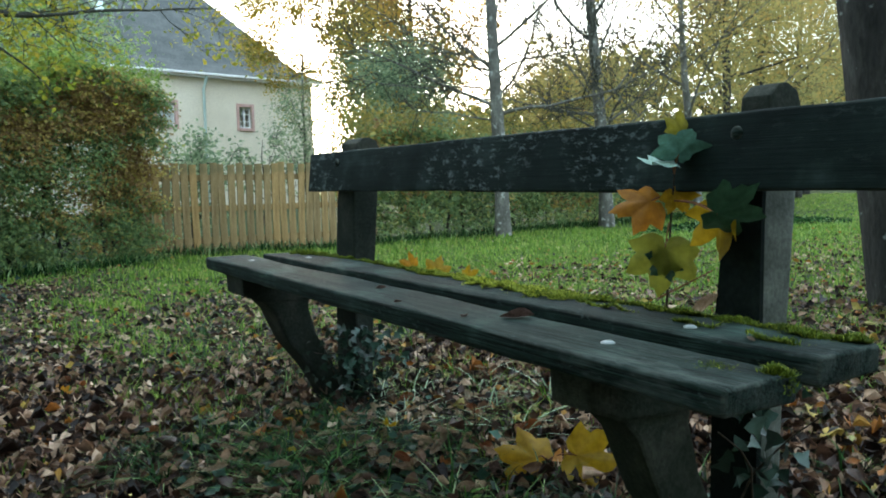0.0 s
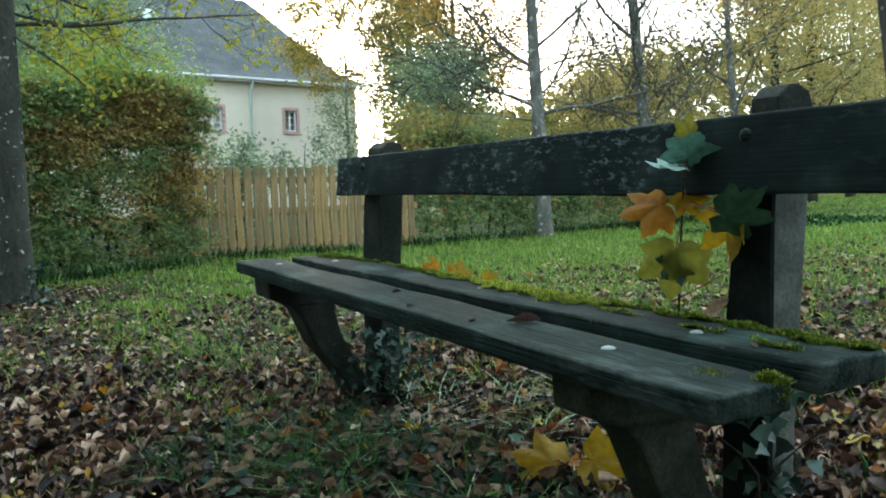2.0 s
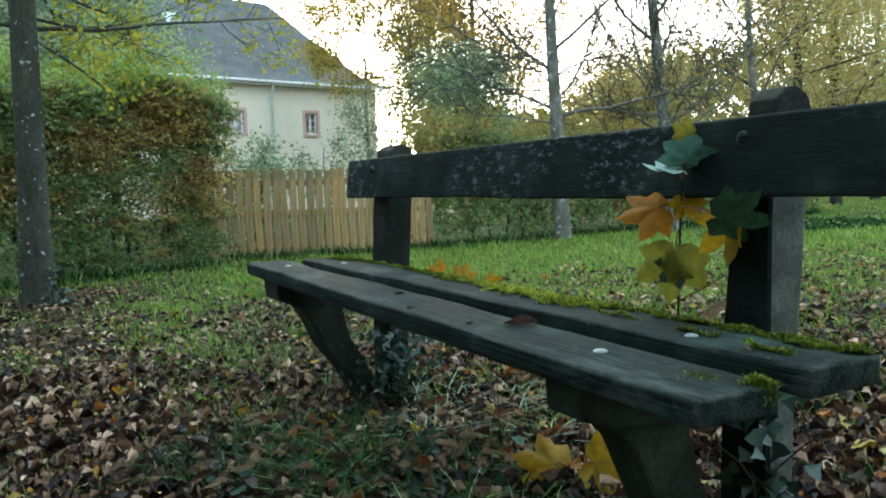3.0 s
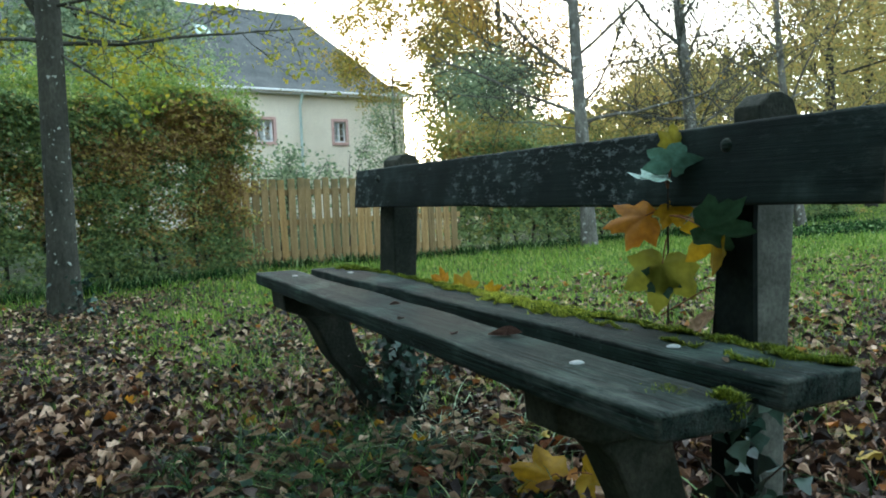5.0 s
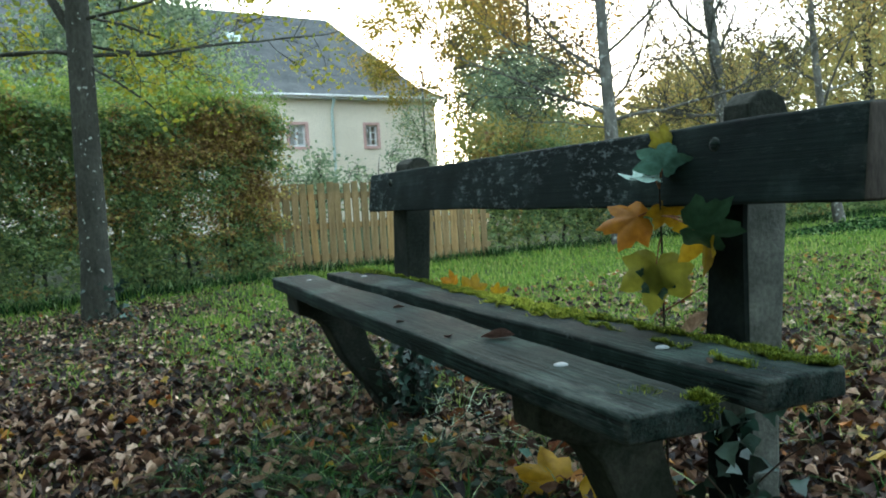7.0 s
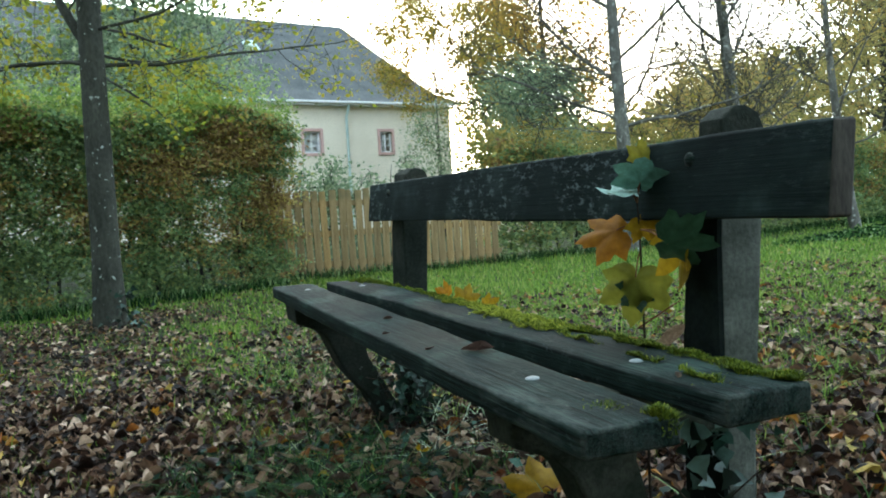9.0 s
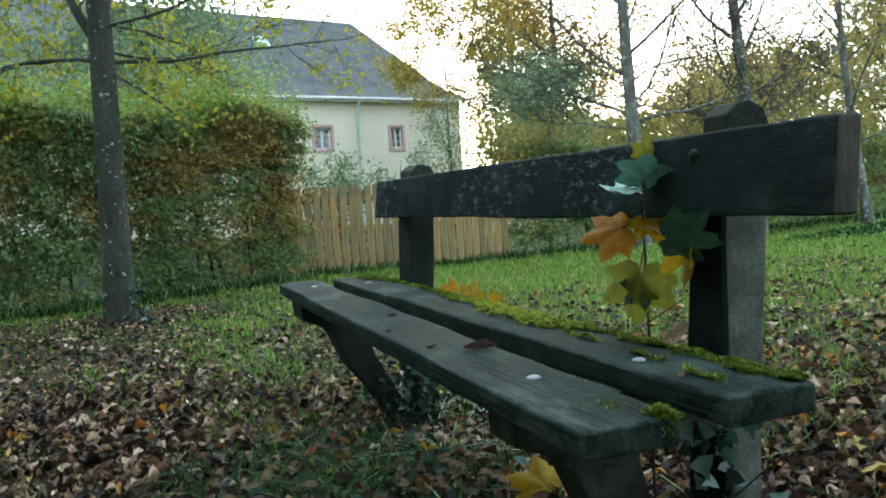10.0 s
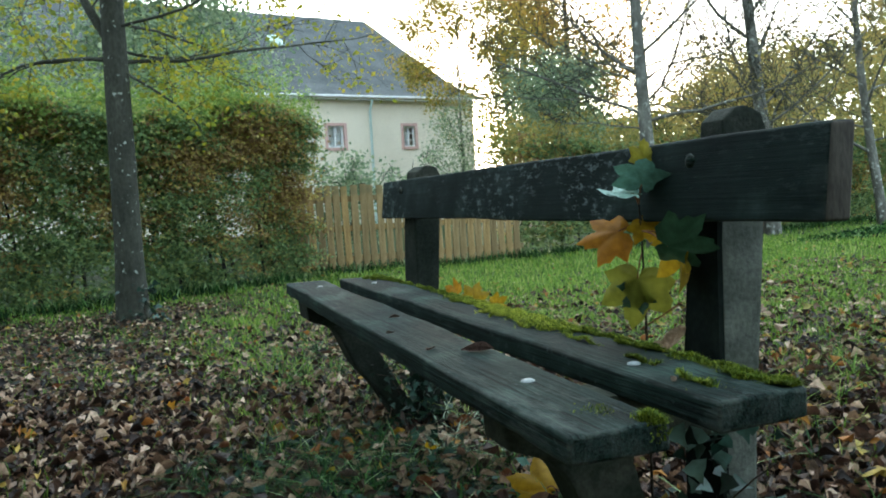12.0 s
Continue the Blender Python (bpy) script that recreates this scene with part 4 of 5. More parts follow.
tree("tree", 64, (13.2, 25.5), (0.0, 0.0), 11.0, 0.18, 24, "bark_dark", "tall olive green tree behind the hedge", "leaf_olive", 12000, 0.11, 7, 2.5, 2.0, 1.2, 0.25, 4, 0.02, 0.5, "olive green leaves")
tree("birch_tree", 65, (8.95, 20.9), (-0.01, 0.0), 7.6, 0.04, 24, "bark_grey", "slender birch with drooping golden leaves", "leaf_yellow", 17000, 0.08, 8, 3.9, 3.0, 1.1, 0.13, 4, -0.10, 0.4)
tree("shrub", 66, (8.55, 20.0), (-0.05, 0.0), 3.2, 0.04, 12, "bark_dark", "feathery green shrub at the house corner", "shrub_green", 3800, 0.075, 5, 0.5, 1.9, 1.2, 0.16, 3, 0.05, 0.7, "small green leaves")
tree("shrub", 67, (3.3, 11.9), (0.02, 0.0), 1.5, 0.03, 12, "bark_dark", "small leafy green shrub above the fence", "shrub_green", 2600, 0.07, 5, 0.3, 0.9, 1.2, 0.12, 3, 0.05, 0.7, "small green leaves")
tree("shrub", 68, (4.4, 12.2), (0.05, 0.0), 1.6, 0.025, 9, "bark_dark", "sparse twiggy shrub above the fence", "shrub_green", 420, 0.07, 4, 0.5, 0.9, 1.2, 0.08, 3, 0.05, 0.7, "few green leaves")
FAR_ROW = [(17.5, 14.0, 7.5, 9000), (21, 15.5, 9, 10000), (17.5, 20, 3.8, 7000), (25, 17, 9, 11000), (22, 24, 4.5, 7000), (30, 20, 10, 11000), (35, 18, 10, 10000), (27, 31, 5.5, 8000)]
for i, (x, y, h, c) in enumerate(FAR_ROW):
    tree("tree", 70 + i, (x, y), (0, 0), h, 0.15, 18, "bark_dark", "golden autumn tree in the row beyond the lawn", "leaf_olive" if i == 5 else "leaf_far_gold", int(c * 1.9), 0.105, 6, 1.5, 3.8, 1.2, 0.4, 4, 0.05, 0.7)
tree("tree", 91, (-2.4, 14.0), (0, 0), 6.5, 0.14, 22, "bark_dark", "leafy green tree behind the hedge", "shrub_green", 26000, 0.09, 7, 0.9, 3.2, 1.2, 0.3, 4, 0.03, 0.5, "green leaves")
tree("tree", 92, (0.9, 13.2), (0, 0), 5.2, 0.10, 20, "bark_dark", "leafy green tree close behind the hedge", "shrub_green", 22000, 0.085, 6, 0.8, 2.4, 1.2, 0.26, 4, 0.03, 0.5, "green leaves")
# unseen thickets, added to hold back skylight from behind and from the left
hedge("woodland_thicket", 12, (-3.0, -5.2), (6.5, -4.6), 1.2, 4.2, 20000, 0.2, "dark thicket added out of view, blocking light from behind", 10, 0.24)
hedge("woodland_thicket", 9, (-3.4, -7.0), (-3.2, 5.4), 1.2, 5.2, 26000, 0.2, "tall dark thicket added out of view, blocking light from the left", 12, 0.24)
# unseen trees added to shade the bench from the side away from the lawn
for i, (x, y, h) in enumerate([(-5.5, 1.0, 8), (-5.0, -4.0, 9)]):
    tree("tree", 110 + i, (x, y), (0, 0), h, 0.18, 16, "bark_dark", "broad leafy tree added out of view for shade", "leaf_olive", 9000, 0.26, 6, 1.0, 4.0, 1.2, 0.5, 3, 0.03, 0.6, "olive green leaves")


def far_woodland():
    rng = np.random.default_rng(140)
    n = 26000
    a = np.radians(rng.uniform(-75, 125, n))
    r = rng.uniform(48, 60, n)
    top = 6.5 + 2.0 * np.sin(a * 9) + 1.2 * np.sin(a * 23 + 1) + 0.8 * np.sin(a * 51)
    z = rng.uniform(0, 1, n) ** 0.7 * top - 0.2
    pos = np.column_stack([np.sin(a) * r, np.cos(a) * r, z])
    pos = pos[(np.abs(np.degrees(a) - SUN_AZ) > 5.0) | (z < 1.6)]
    v, f = loose_leaves(rng, pos, 0.75)
    ob = new("far_woodland", fast_mesh("far_woodland", v, f, MAT["leaf_olive"]))
    tagged(ob, "distant autumn woodland closing the park", "woodland", kind="stuff")


far_woodland()


# ---- lawn and fallen leaves ----
def lawn_share(x, y):
    """How green the ground is: 0 leaf litter, 1 open grass."""
    far = np.clip((y - 3.5) / 2.6, 0, 1)
    back = np.clip((x - 1.6) / 1.2, 0, 1) * np.clip((y - 1.1) / 3.2, 0, 1)
    patch = 0.5 + 0.5 * np.sin(1.7 * x + 0.9 * y + 0.4) * np.sin(2.6 * y - 1.2 * x)
    fine = 0.5 + 0.5 * np.sin(6.1 * x + 2.0) * np.sin(5.3 * y + 1.0 * x)
    g = 0.10 + 0.5 * np.maximum(far * (0.72 + 0.4 * patch - 0.95 * np.clip((1.7 - x) / 1.2, 0, 1) * np.clip((8.2 + 0.4 * x - y) / 1.2, 0, 1)), back) + 0.17 * patch * fine + 0.25 * back
    # a grassy strip beside the far end of the bench
    g = g + 0.38 * np.exp(-((x - 0.95 - 0.03 * (y - 3)) / 0.24) ** 2) * np.clip((y - 2.3) / 0.7, 0, 1) * np.clip((6.5 - y) / 1.5, 0, 1)
    return np.clip(g, 0, 1)


def spots(rng, n, weight):
    """Places on the ground in front of the camera, thinning with distance."""
    r = 0.35 + 13.0 * rng.uniform(0, 1, n) ** 1.7
    a = np.radians(rng.uniform(-30, 71, n) + rng.normal(0, 7, n))
    x, y = 0.3 + r * np.sin(a), 0.1 + r * np.cos(a)
    keep = (rng.uniform(0, 1, n) < weight(x, y) * np.clip(r / 2.0, 0.3, 1)) & (y < 10.0 + 0.2 * np.maximum(x - 5, 0)) & (y < 9.2 + 0.42 * x)
    return x[keep], y[keep]


def leaf_grid(rows, half, cols):
    """Faces of a leaf laid out in rows along its length and columns across it."""
    w = len(cols)
    return np.array([(w * r + c, w * r + c + 1, w * r + c + w + 1, w * r + c + w) for r in range(len(rows) - 1) for c in range(w - 1)])


COARSE = ((0.0, 0.32, 0.68, 1.0), (0.05, 0.42, 0.36, 0.02), (-1, 0, 1))
FINE = ((0.0, 0.22, 0.48, 0.75, 1.0), (0.05, 0.36, 0.43, 0.30, 0.015), (-1, -0.4, 0.4, 1))


def dry_shape(seed, grid):
    """A shrivelled leaf: uneven, cupped, bent and twisted."""
    rng = np.random.default_rng(seed)
    cup, bend, twist = rng.uniform(0.6, 2.5), rng.uniform(-0.8, 1.3), rng.uniform(-1.8, 1.8)
    slim, wave = rng.uniform(0.65, 1.05), rng.uniform(0, 6, 2)
    rows, half, cols = grid
    v = []
    for y, h in zip(rows, half):
        edge = rng.uniform(0.75, 1.2, 2)
        for c in cols:
            x = c * h * slim * edge[0 if c < 0 else 1]
            z = cup * abs(x) ** 1.25 + bend * (y - 0.5) ** 2 + twist * x * (y - 0.5) + 0.05 * math.sin(7 * y + wave[0]) * abs(c) + 0.04 * math.sin(9 * x + 5 * y + wave[1])
            v.append((x * (1 - 0.22 * cup), y - 0.5 + 0.05 * math.sin(4 * x + wave[0]), z))
    return np.array(v)


def litter(name, seed, n, sizes, mat, weight, label, lift=0.010):
    rng = np.random.default_rng(seed)
    pieces, far = [], []
    for variant in range(14):
        x, y = spots(rng, n // 14, weight)
        k = len(x)
        p = np.column_stack([x, y, ground_z(x, y) + rng.exponential(lift, k) + 0.006])
        a = rng.uniform(0, 2 * math.pi, k)
        ax = np.column_stack([np.cos(a), np.sin(a), rng.normal(0, 0.25, k)])
        nm = rng.normal(0, 0.62, (k, 3)) + (0, 0, np.where(rng.uniform() < 0.75, 1, -1))
        size = rng.uniform(*sizes, k) * rng.uniform(0.8, 1.25, k)
        away = np.hypot(x, y)
        close, near = away < 1.9, (away >= 1.9) & (away < 3.7)
        for pick, grid in ((close, FINE), (near, COARSE)):
            pieces.append(scatter(p[pick], ax[pick], nm[pick], size[pick], dry_shape(seed * 10 + variant, grid), leaf_grid(*grid)))
        near = close | near
        far.append(scatter(p[~near], ax[~near], nm[~near] * (1.5, 1.5, 1), size[~near] * 1.1, FOLD * (1, 1, 2.2), FOLD_F[:, [0, 1, 2]]))
    for group in (pieces, far):
        v, f = join(group)
        ob = new(name, fast_mesh(name, v, f, MAT[mat], True))
        tagged(ob, label, "leaf litter", kind="stuff")


litter("leaf_litter", 201, 190000, (0.021, 0.047), "litter", lambda x, y: np.maximum(1.02 - lawn_share(x, y) * (1.0 + 0.05 * y), np.where((x > 1.2) & (y < 5.5), 0.42 * np.clip(6.2 - y, 0, 1), 0.0) + 0.6 * np.clip(6.6 - y, 0.2, 1) * np.clip(np.sin(2.7 * x + 1.3 * y) * np.sin(1.9 * y - 1.1 * x + 0.7) + 0.25 * np.sin(9 * x + 7 * y), 0.06, 1)), "brown curled fallen leaves lying on the ground")
litter("leaf_litter", 202, 12000, (0.022, 0.046), "litter_bright", lambda x, y: 0.20 - 0.1 * lawn_share(x, y) + 0.45 * ((x > 1.3) & (y < 6.0)), "yellow and orange fallen leaves among brown ones", 0.02)


def litter_around():
    rng = np.random.default_rng(207)
    n = 110000
    r, a = 9.0 * rng.uniform(0.0, 1, n) ** 0.75, rng.uniform(0, 2 * math.pi, n)
    x, y = 1.0 + r * np.cos(a), 1.5 + r * np.sin(a)
    az = np.degrees(np.arctan2(x - 0.3, y - 0.1))
    k = ((az < -28 + rng.normal(0, 6, n)) | (az > 70 + rng.normal(0, 6, n)) | (np.hypot(x - 0.3, y - 0.1) < 0.4)) & (y < 6.6 + 0.3 * x)
    x, y = x[k], y[k]
    m = len(x)
    p = np.column_stack([x, y, ground_z(x, y) + rng.exponential(0.01, m) + 0.006])
    t = rng.uniform(0, 2 * math.pi, m)
    v, f = scatter(p, np.column_stack([np.cos(t), np.sin(t), rng.normal(0, 0.2, m)]), rng.normal(0, 0.5, (m, 3)) + (0, 0, 1), rng.uniform(0.035, 0.07, m), FOLD * (1, 1, 2.0), FOLD_F)
    tagged(new("leaf_litter", fast_mesh("leaf_litter", v, f, MAT["litter"])), "brown fallen leaves spread round the bench", "leaf litter", kind="stuff")
    x, y = x[::2] + rng.normal(0, 0.15, len(x[::2])), y[::2] + rng.normal(0, 0.15, len(y[::2]))
    v, f = blades(rng, x, y, 0.06, 0.006, 0.7, None, ((0.0, 1.0), (1.0, 0.1)))
    tagged(new("lawn_grass", fast_mesh("lawn_grass", v, f, MAT["grass"])), "thin green grass among fallen leaves", "grass", kind="stuff")


def blades(rng, x, y, height, width, bend, z=None, steps=((0.0, 1.0), (0.35, 0.9), (0.7, 0.6), (1.0, 0.08))):
    n = len(x)
    p = np.column_stack([x, y, (ground_z(x, y) if z is None else z) - 0.004])
    a = rng.uniform(0, 2 * math.pi, n)
    d = np.column_stack([np.cos(a), np.sin(a), np.zeros(n)])
    w = np.column_stack([-np.sin(a), np.cos(a), np.zeros(n)])
    h = height * rng.uniform(0.55, 1.35, n)
    b = bend * rng.uniform(0.3, 1.5, n)
    rows = []
    for s, k in steps:
        c = p + np.array((0, 0, 1.0)) * (h * (s - 0.35 * b * s * s))[:, None] + d * (h * b * s * s)[:, None]
        o = w * (width * k / 2 * rng.uniform(0.7, 1.3, n))[:, None]
        rows += [c - o, c + o]
    v = np.stack(rows, 1)
    m = len(steps)
    f = np.array([(2 * i, 2 * i + 1, 2 * i + 3, 2 * i + 2) for i in range(m - 1)])[None] + (np.arange(n) * 2 * m)[:, None, None]
    return v.reshape(-1, 3), f.reshape(-1, 4)


def grass():
    rng = np.random.default_rng(301)
    x, y = spots(rng, 225000, lambda x, y: lawn_share(x, y) * 1.15 - 0.05)
    far = np.hypot(x - 0.3, y - 0.1)
    v, f = blades(rng, x, y, (0.048 + 0.002 * far) * (0.75 + 0.6 * np.sin(4.1 * x + 1.7 * y) ** 2), 0.003 + 0.0009 * far, 0.65, None, ((0.0, 1.0), (0.5, 0.8), (1.0, 0.08)))
    tagged(new("lawn_grass", fast_mesh("lawn_grass", v, f, MAT["grass"])), "short green lawn grass between fallen leaves", "grass", kind="stuff")
    # arching tufts under and before the bench, thick in the shade of the seat
    xs, ys = [], []
    for _ in range(150):
        cx, cy = rng.normal(0.97, 0.15), rng.uniform(1.0, 2.45)
        if rng.uniform() < 0.45:
            cx, cy = rng.uniform(0.8, 2.8), rng.uniform(1.2, 4.2)
        m = int(rng.uniform(16, 36))
        xs.append(cx + rng.normal(0, 0.013, m))
        ys.append(cy + rng.normal(0, 0.013, m))
    x, y = np.concatenate(xs), np.concatenate(ys)
    # light put in colour: lit tufts behind get brighter grass, the rest dark
    is_lit = (x > 1.4) & (y > 1.5) & (rng.uniform(0, 1, len(x)) < 0.8)
    for pick, mt, lab in ((~is_lit, "grass_dark", "long dark green grass tufts under the bench"), (is_lit, "grass", "brighter green grass tufts behind the bench, coloured as lit")):
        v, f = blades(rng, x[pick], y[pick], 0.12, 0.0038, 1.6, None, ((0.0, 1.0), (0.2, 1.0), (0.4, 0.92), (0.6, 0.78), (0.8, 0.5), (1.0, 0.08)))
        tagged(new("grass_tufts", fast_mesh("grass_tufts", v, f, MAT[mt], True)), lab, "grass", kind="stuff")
    # pale variegated tufts in the shade of the seat
    xs, ys = [], []
    for cx, cy in ((1.35, 2.48), (1.59, 2.31), (1.52, 2.08), (1.44, 1.88), (1.30, 2.24), (1.66, 2.02), (1.48, 2.44), (1.22, 2.12)):
        m = int(rng.uniform(10, 20))
        xs.append(cx + rng.normal(0, 0.022, m))
        ys.append(cy + rng.normal(0, 0.022, m))
    v, f = blades(rng, np.concatenate(xs), np.concatenate(ys), 0.12, 0.0045, 1.6, None, ((0.0, 1.0), (0.2, 1.0), (0.4, 0.92), (0.6, 0.78), (0.8, 0.5), (1.0, 0.08)))
    tagged(new("grass_tufts", fast_mesh("grass_tufts", v, f, MAT["grass_pale"], True)), "pale green-white striped grass tufts under the bench", "grass", kind="stuff")
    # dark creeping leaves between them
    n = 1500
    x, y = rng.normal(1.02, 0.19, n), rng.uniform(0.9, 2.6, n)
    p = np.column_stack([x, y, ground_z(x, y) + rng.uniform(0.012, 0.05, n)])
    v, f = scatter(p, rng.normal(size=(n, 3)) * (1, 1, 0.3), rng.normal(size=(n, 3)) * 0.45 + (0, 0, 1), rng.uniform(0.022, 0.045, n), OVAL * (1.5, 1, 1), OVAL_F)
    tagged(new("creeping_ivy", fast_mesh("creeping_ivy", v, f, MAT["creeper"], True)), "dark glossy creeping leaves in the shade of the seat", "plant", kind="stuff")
    # the open lawn that runs on to the right
    x, y = rng.uniform(7, 32, 60000), rng.uniform(3, 20, 60000)
    k = (y < 10.3 + 0.2 * np.maximum(x - 5.3, 0)) | (x > 17)
    k &= (np.hypot(x, y) > 11) & (y > 0.42 * x)
    x, y = x[k], y[k]
    v, f = blades(rng, x, y, 0.07, 0.02, 0.6, None, ((0.0, 1.0), (1.0, 0.1)))
    tagged(new("far_lawn_grass", fast_mesh("far_lawn_grass", v, f, MAT["grass"])), "open green lawn running on between the trees", "grass", kind="stuff")
    a, r = rng.uniform(0, 2 * math.pi, 9000), np.sqrt(rng.uniform(0, 1, 9000))
    x, y = 10.8 + 2.3 * r * np.cos(a) + 0.15 * rng.normal(size=9000), 8.3 + 0.75 * r * np.sin(a) + 0.1 * rng.normal(size=9000)
    p = np.column_stack([x, y, ground_z(x, y) + rng.uniform(0.02, 0.2, 9000) * (1.1 - r)])
    v, f = loose_leaves(rng, p, 0.055)
    tagged(new("ground_cover", fast_mesh("ground_cover", v, f, MAT["grass_dark"])), "patch of dark green leafy ground cover in the lawn", "ground cover", kind="stuff")
    # a row of low leafy plants where the lawn meets the hedge
    x = rng.uniform(-3.5, 16, 9000)
    line = np.where(x < 2.2, 8.5 + 0.43 * x - 0.05, np.where(x < 5.3, 10.1, 10.1 + 0.21 * (x - 5.3)))
    y = line - rng.exponential(0.12, len(x))
    v, f = blades(rng, x, y, 0.15, 0.012, 0.8, None, ((0.0, 1.0), (0.6, 0.8), (1.0, 0.1)))
    tagged(new("hedge_foot_grass", fast_mesh("hedge_foot_grass", v, f, MAT["grass_dark"])), "longer grass along the foot of hedge and fence", "grass", kind="stuff")


grass()
litter_around()


# ---- moss on the bench ----
def moss():
    rng = np.random.default_rng(311)
    n = 190000
    x, y = rng.uniform(1.155, 1.279, n), rng.uniform(0.89, 2.88, n)
    reach = 0.012 + 0.058 * np.exp(-((y - 1.66) / 0.36) ** 2) + 0.020 * np.exp(-((y - 0.97) / 0.09) ** 2) + 0.07 * np.exp(-((y - 2.80) / 0.09) ** 2)
    uneven = 0.75 + 0.45 * np.sin(y * 17 + 1.0) * np.sin(y * 5.3 + 0.4) + 0.40 * np.sin(y * 61 + x * 90) * np.sin(x * 130 - y * 23)
    k = (1.277 - x) < reach * uneven + rng.normal(0, 0.004, n)
    for mx, my, wide, far in ((1.188, 0.985, 0.008, 0.045), (1.203, 1.13, 0.005, 0.05), (1.215, 1.33, 0.006, 0.06)):
        k |= ((x - mx) / wide) ** 2 + ((y - my) / far) ** 2 + rng.normal(0, 0.3, n) < 0.7
    x, y = x[k], y[k]
    z = 0.4495 + 0.011 * np.clip(0.5 + 0.5 * np.sin(y * 83 + 2 * np.sin(x * 60)) * np.sin(x * 140 + y * 20), 0, 1) * np.clip((1.284 - x) / 0.01, 0.3, 1)
    x2 = np.concatenate([1.039 + rng.normal(0, 0.008, 1100), 1.005 + rng.normal(0, 0.010, 500), 1.19 + rng.normal(0, 0.02, 100)])
    y2 = np.concatenate([0.866 + rng.normal(0, 0.009, 1100), 0.93 + rng.normal(0, 0.012, 500), 0.96 + rng.normal(0, 0.02, 100)])
    k2 = (x2 < 1.05) | (x2 > 1.15)
    x2, y2 = x2[k2], np.maximum(y2[k2], 0.850)
    hang = (y2 <= 0.8505) & (x2 < 1.1)
    z2 = np.where(hang, 0.447 - rng.exponential(0.008, len(x2)), 0.4500 + 0.008 * np.exp(-((x2 - 1.035) / 0.012) ** 2 - ((y2 - 0.872) / 0.014) ** 2))
    x, y, z = np.concatenate([x, x2]), np.concatenate([y, y2]), np.concatenate([z, z2])
    # sun patch put into the moss colour: brighter tips round y 1.75
    is_lit = rng.uniform(0, 1, len(x)) < 0.03 + 0.5 * np.exp(-((y - 1.75) / 0.28) ** 2)
    for pick, mt, lab in ((~is_lit, "moss", "dark green moss growing along the rear seat plank"), (is_lit, "moss_sunlit", "yellow-green moss tips on the rear seat plank, coloured as sunlit")):
        v, f = blades(rng, x[pick], y[pick], 0.0075, 0.0022, 1.0, z[pick], ((0.0, 1.0), (1.0, 0.15)))
        tagged(new("moss_cushion", fast_mesh("moss_cushion", v, f, MAT[mt])), lab, "moss", kind="stuff")


moss()

# ---- maple leaves ----
MAPLE_R = [(0, 1.0), (7, 0.84), (13, 0.82), (19, 0.70), (26, 0.58), (34, 0.70), (41, 0.80), (50, 0.96), (58, 0.78), (66, 0.72), (74, 0.58), (84, 0.62), (96, 0.72), (106, 0.58), (118, 0.48), (138, 0.40), (162, 0.24), (180, 0.06)]


def maple_mesh(name, mat, curl=0.18, seed=0):
    rng = random.Random(seed)
    bm = bmesh.new()
    pts = [(a, r) for a, r in MAPLE_R] + [(-a, r) for a, r in MAPLE_R[-2:0:-1]]
    layers = []
    for frac in (0.5, 1.0):
        ring = []
        for a, r in pts:
            rr = r * frac * (1 + (rng.uniform(-0.05, 0.05) if frac == 1.0 else 0))
            x, y = rr * math.sin(radians(a)), rr * math.cos(radians(a))
            fold = -0.10 * abs(math.sin(radians(a) * 3.4)) * frac
            ring.append(bm.verts.new((x, y, fold + curl * (x * x * 1.3 + (y - 0.2) ** 2 * 0.9) * (1 if seed % 2 else -1))))
        layers.append(ring)
    c = bm.verts.new((0, 0, 0))
    n = len(pts)
    for i in range(n):
        j = (i + 1) % n
        bm.faces.new((c, layers[0][i], layers[0][j]))
        bm.faces.new((layers[0][i], layers[1][i], layers[1][j], layers[0][j]))
    for f in bm.faces:
        f.smooth = True
    return bm


def leaf_pose(at, up_angle, face=(-0.63, -0.78, 0.0), tilt=0.0, spin=0.0):
    """Leaf blade seen from the side that face points to; its tip at up_angle degrees from straight up, clockwise."""
    nrm = Vector(face).normalized()
    right = Vector((0, 0, 1)).cross(nrm).normalized()
    up = nrm.cross(right)
    a = radians(up_angle)
    tip = (up * math.cos(a) + right * math.sin(a)).normalized()
    side = tip.cross(nrm)
    m = Matrix((side, tip, nrm)).transposed().to_4x4()
    return Matrix.Translation(at) @ m @ pose(0, 0, 0, tilt, spin, 0)


def put_leaf(name, parent, at, angle, size, mat, seed, tilt=0.0, spin=0.0, curl=0.18, label="", face=(-0.63, -0.78, 0.0)):
    ob = part(name, maple_mesh(name, MAT[mat], curl, seed), MAT[mat], parent, label)
    ob.matrix_basis = leaf_pose(at, angle, face, tilt, spin) @ Matrix.Diagonal((size, size, size, 1))
    return ob


def stalk(parent, a, b, r0=0.0016, r1=0.0012, mat="stem_red", name="petiole", sag=0.008):
    a, b = np.array(a), np.array(b)
    t = np.linspace(0, 1, 7)[:, None]
    pts = a + (b - a) * t + np.array((0, 0, 1.0)) * sag * np.sin(t * math.pi)
    v, f = tube(pts, np.linspace(r0, r1, 7), 6)
    return part(name, fast_mesh(name, v, f, MAT[mat], True), None, parent)


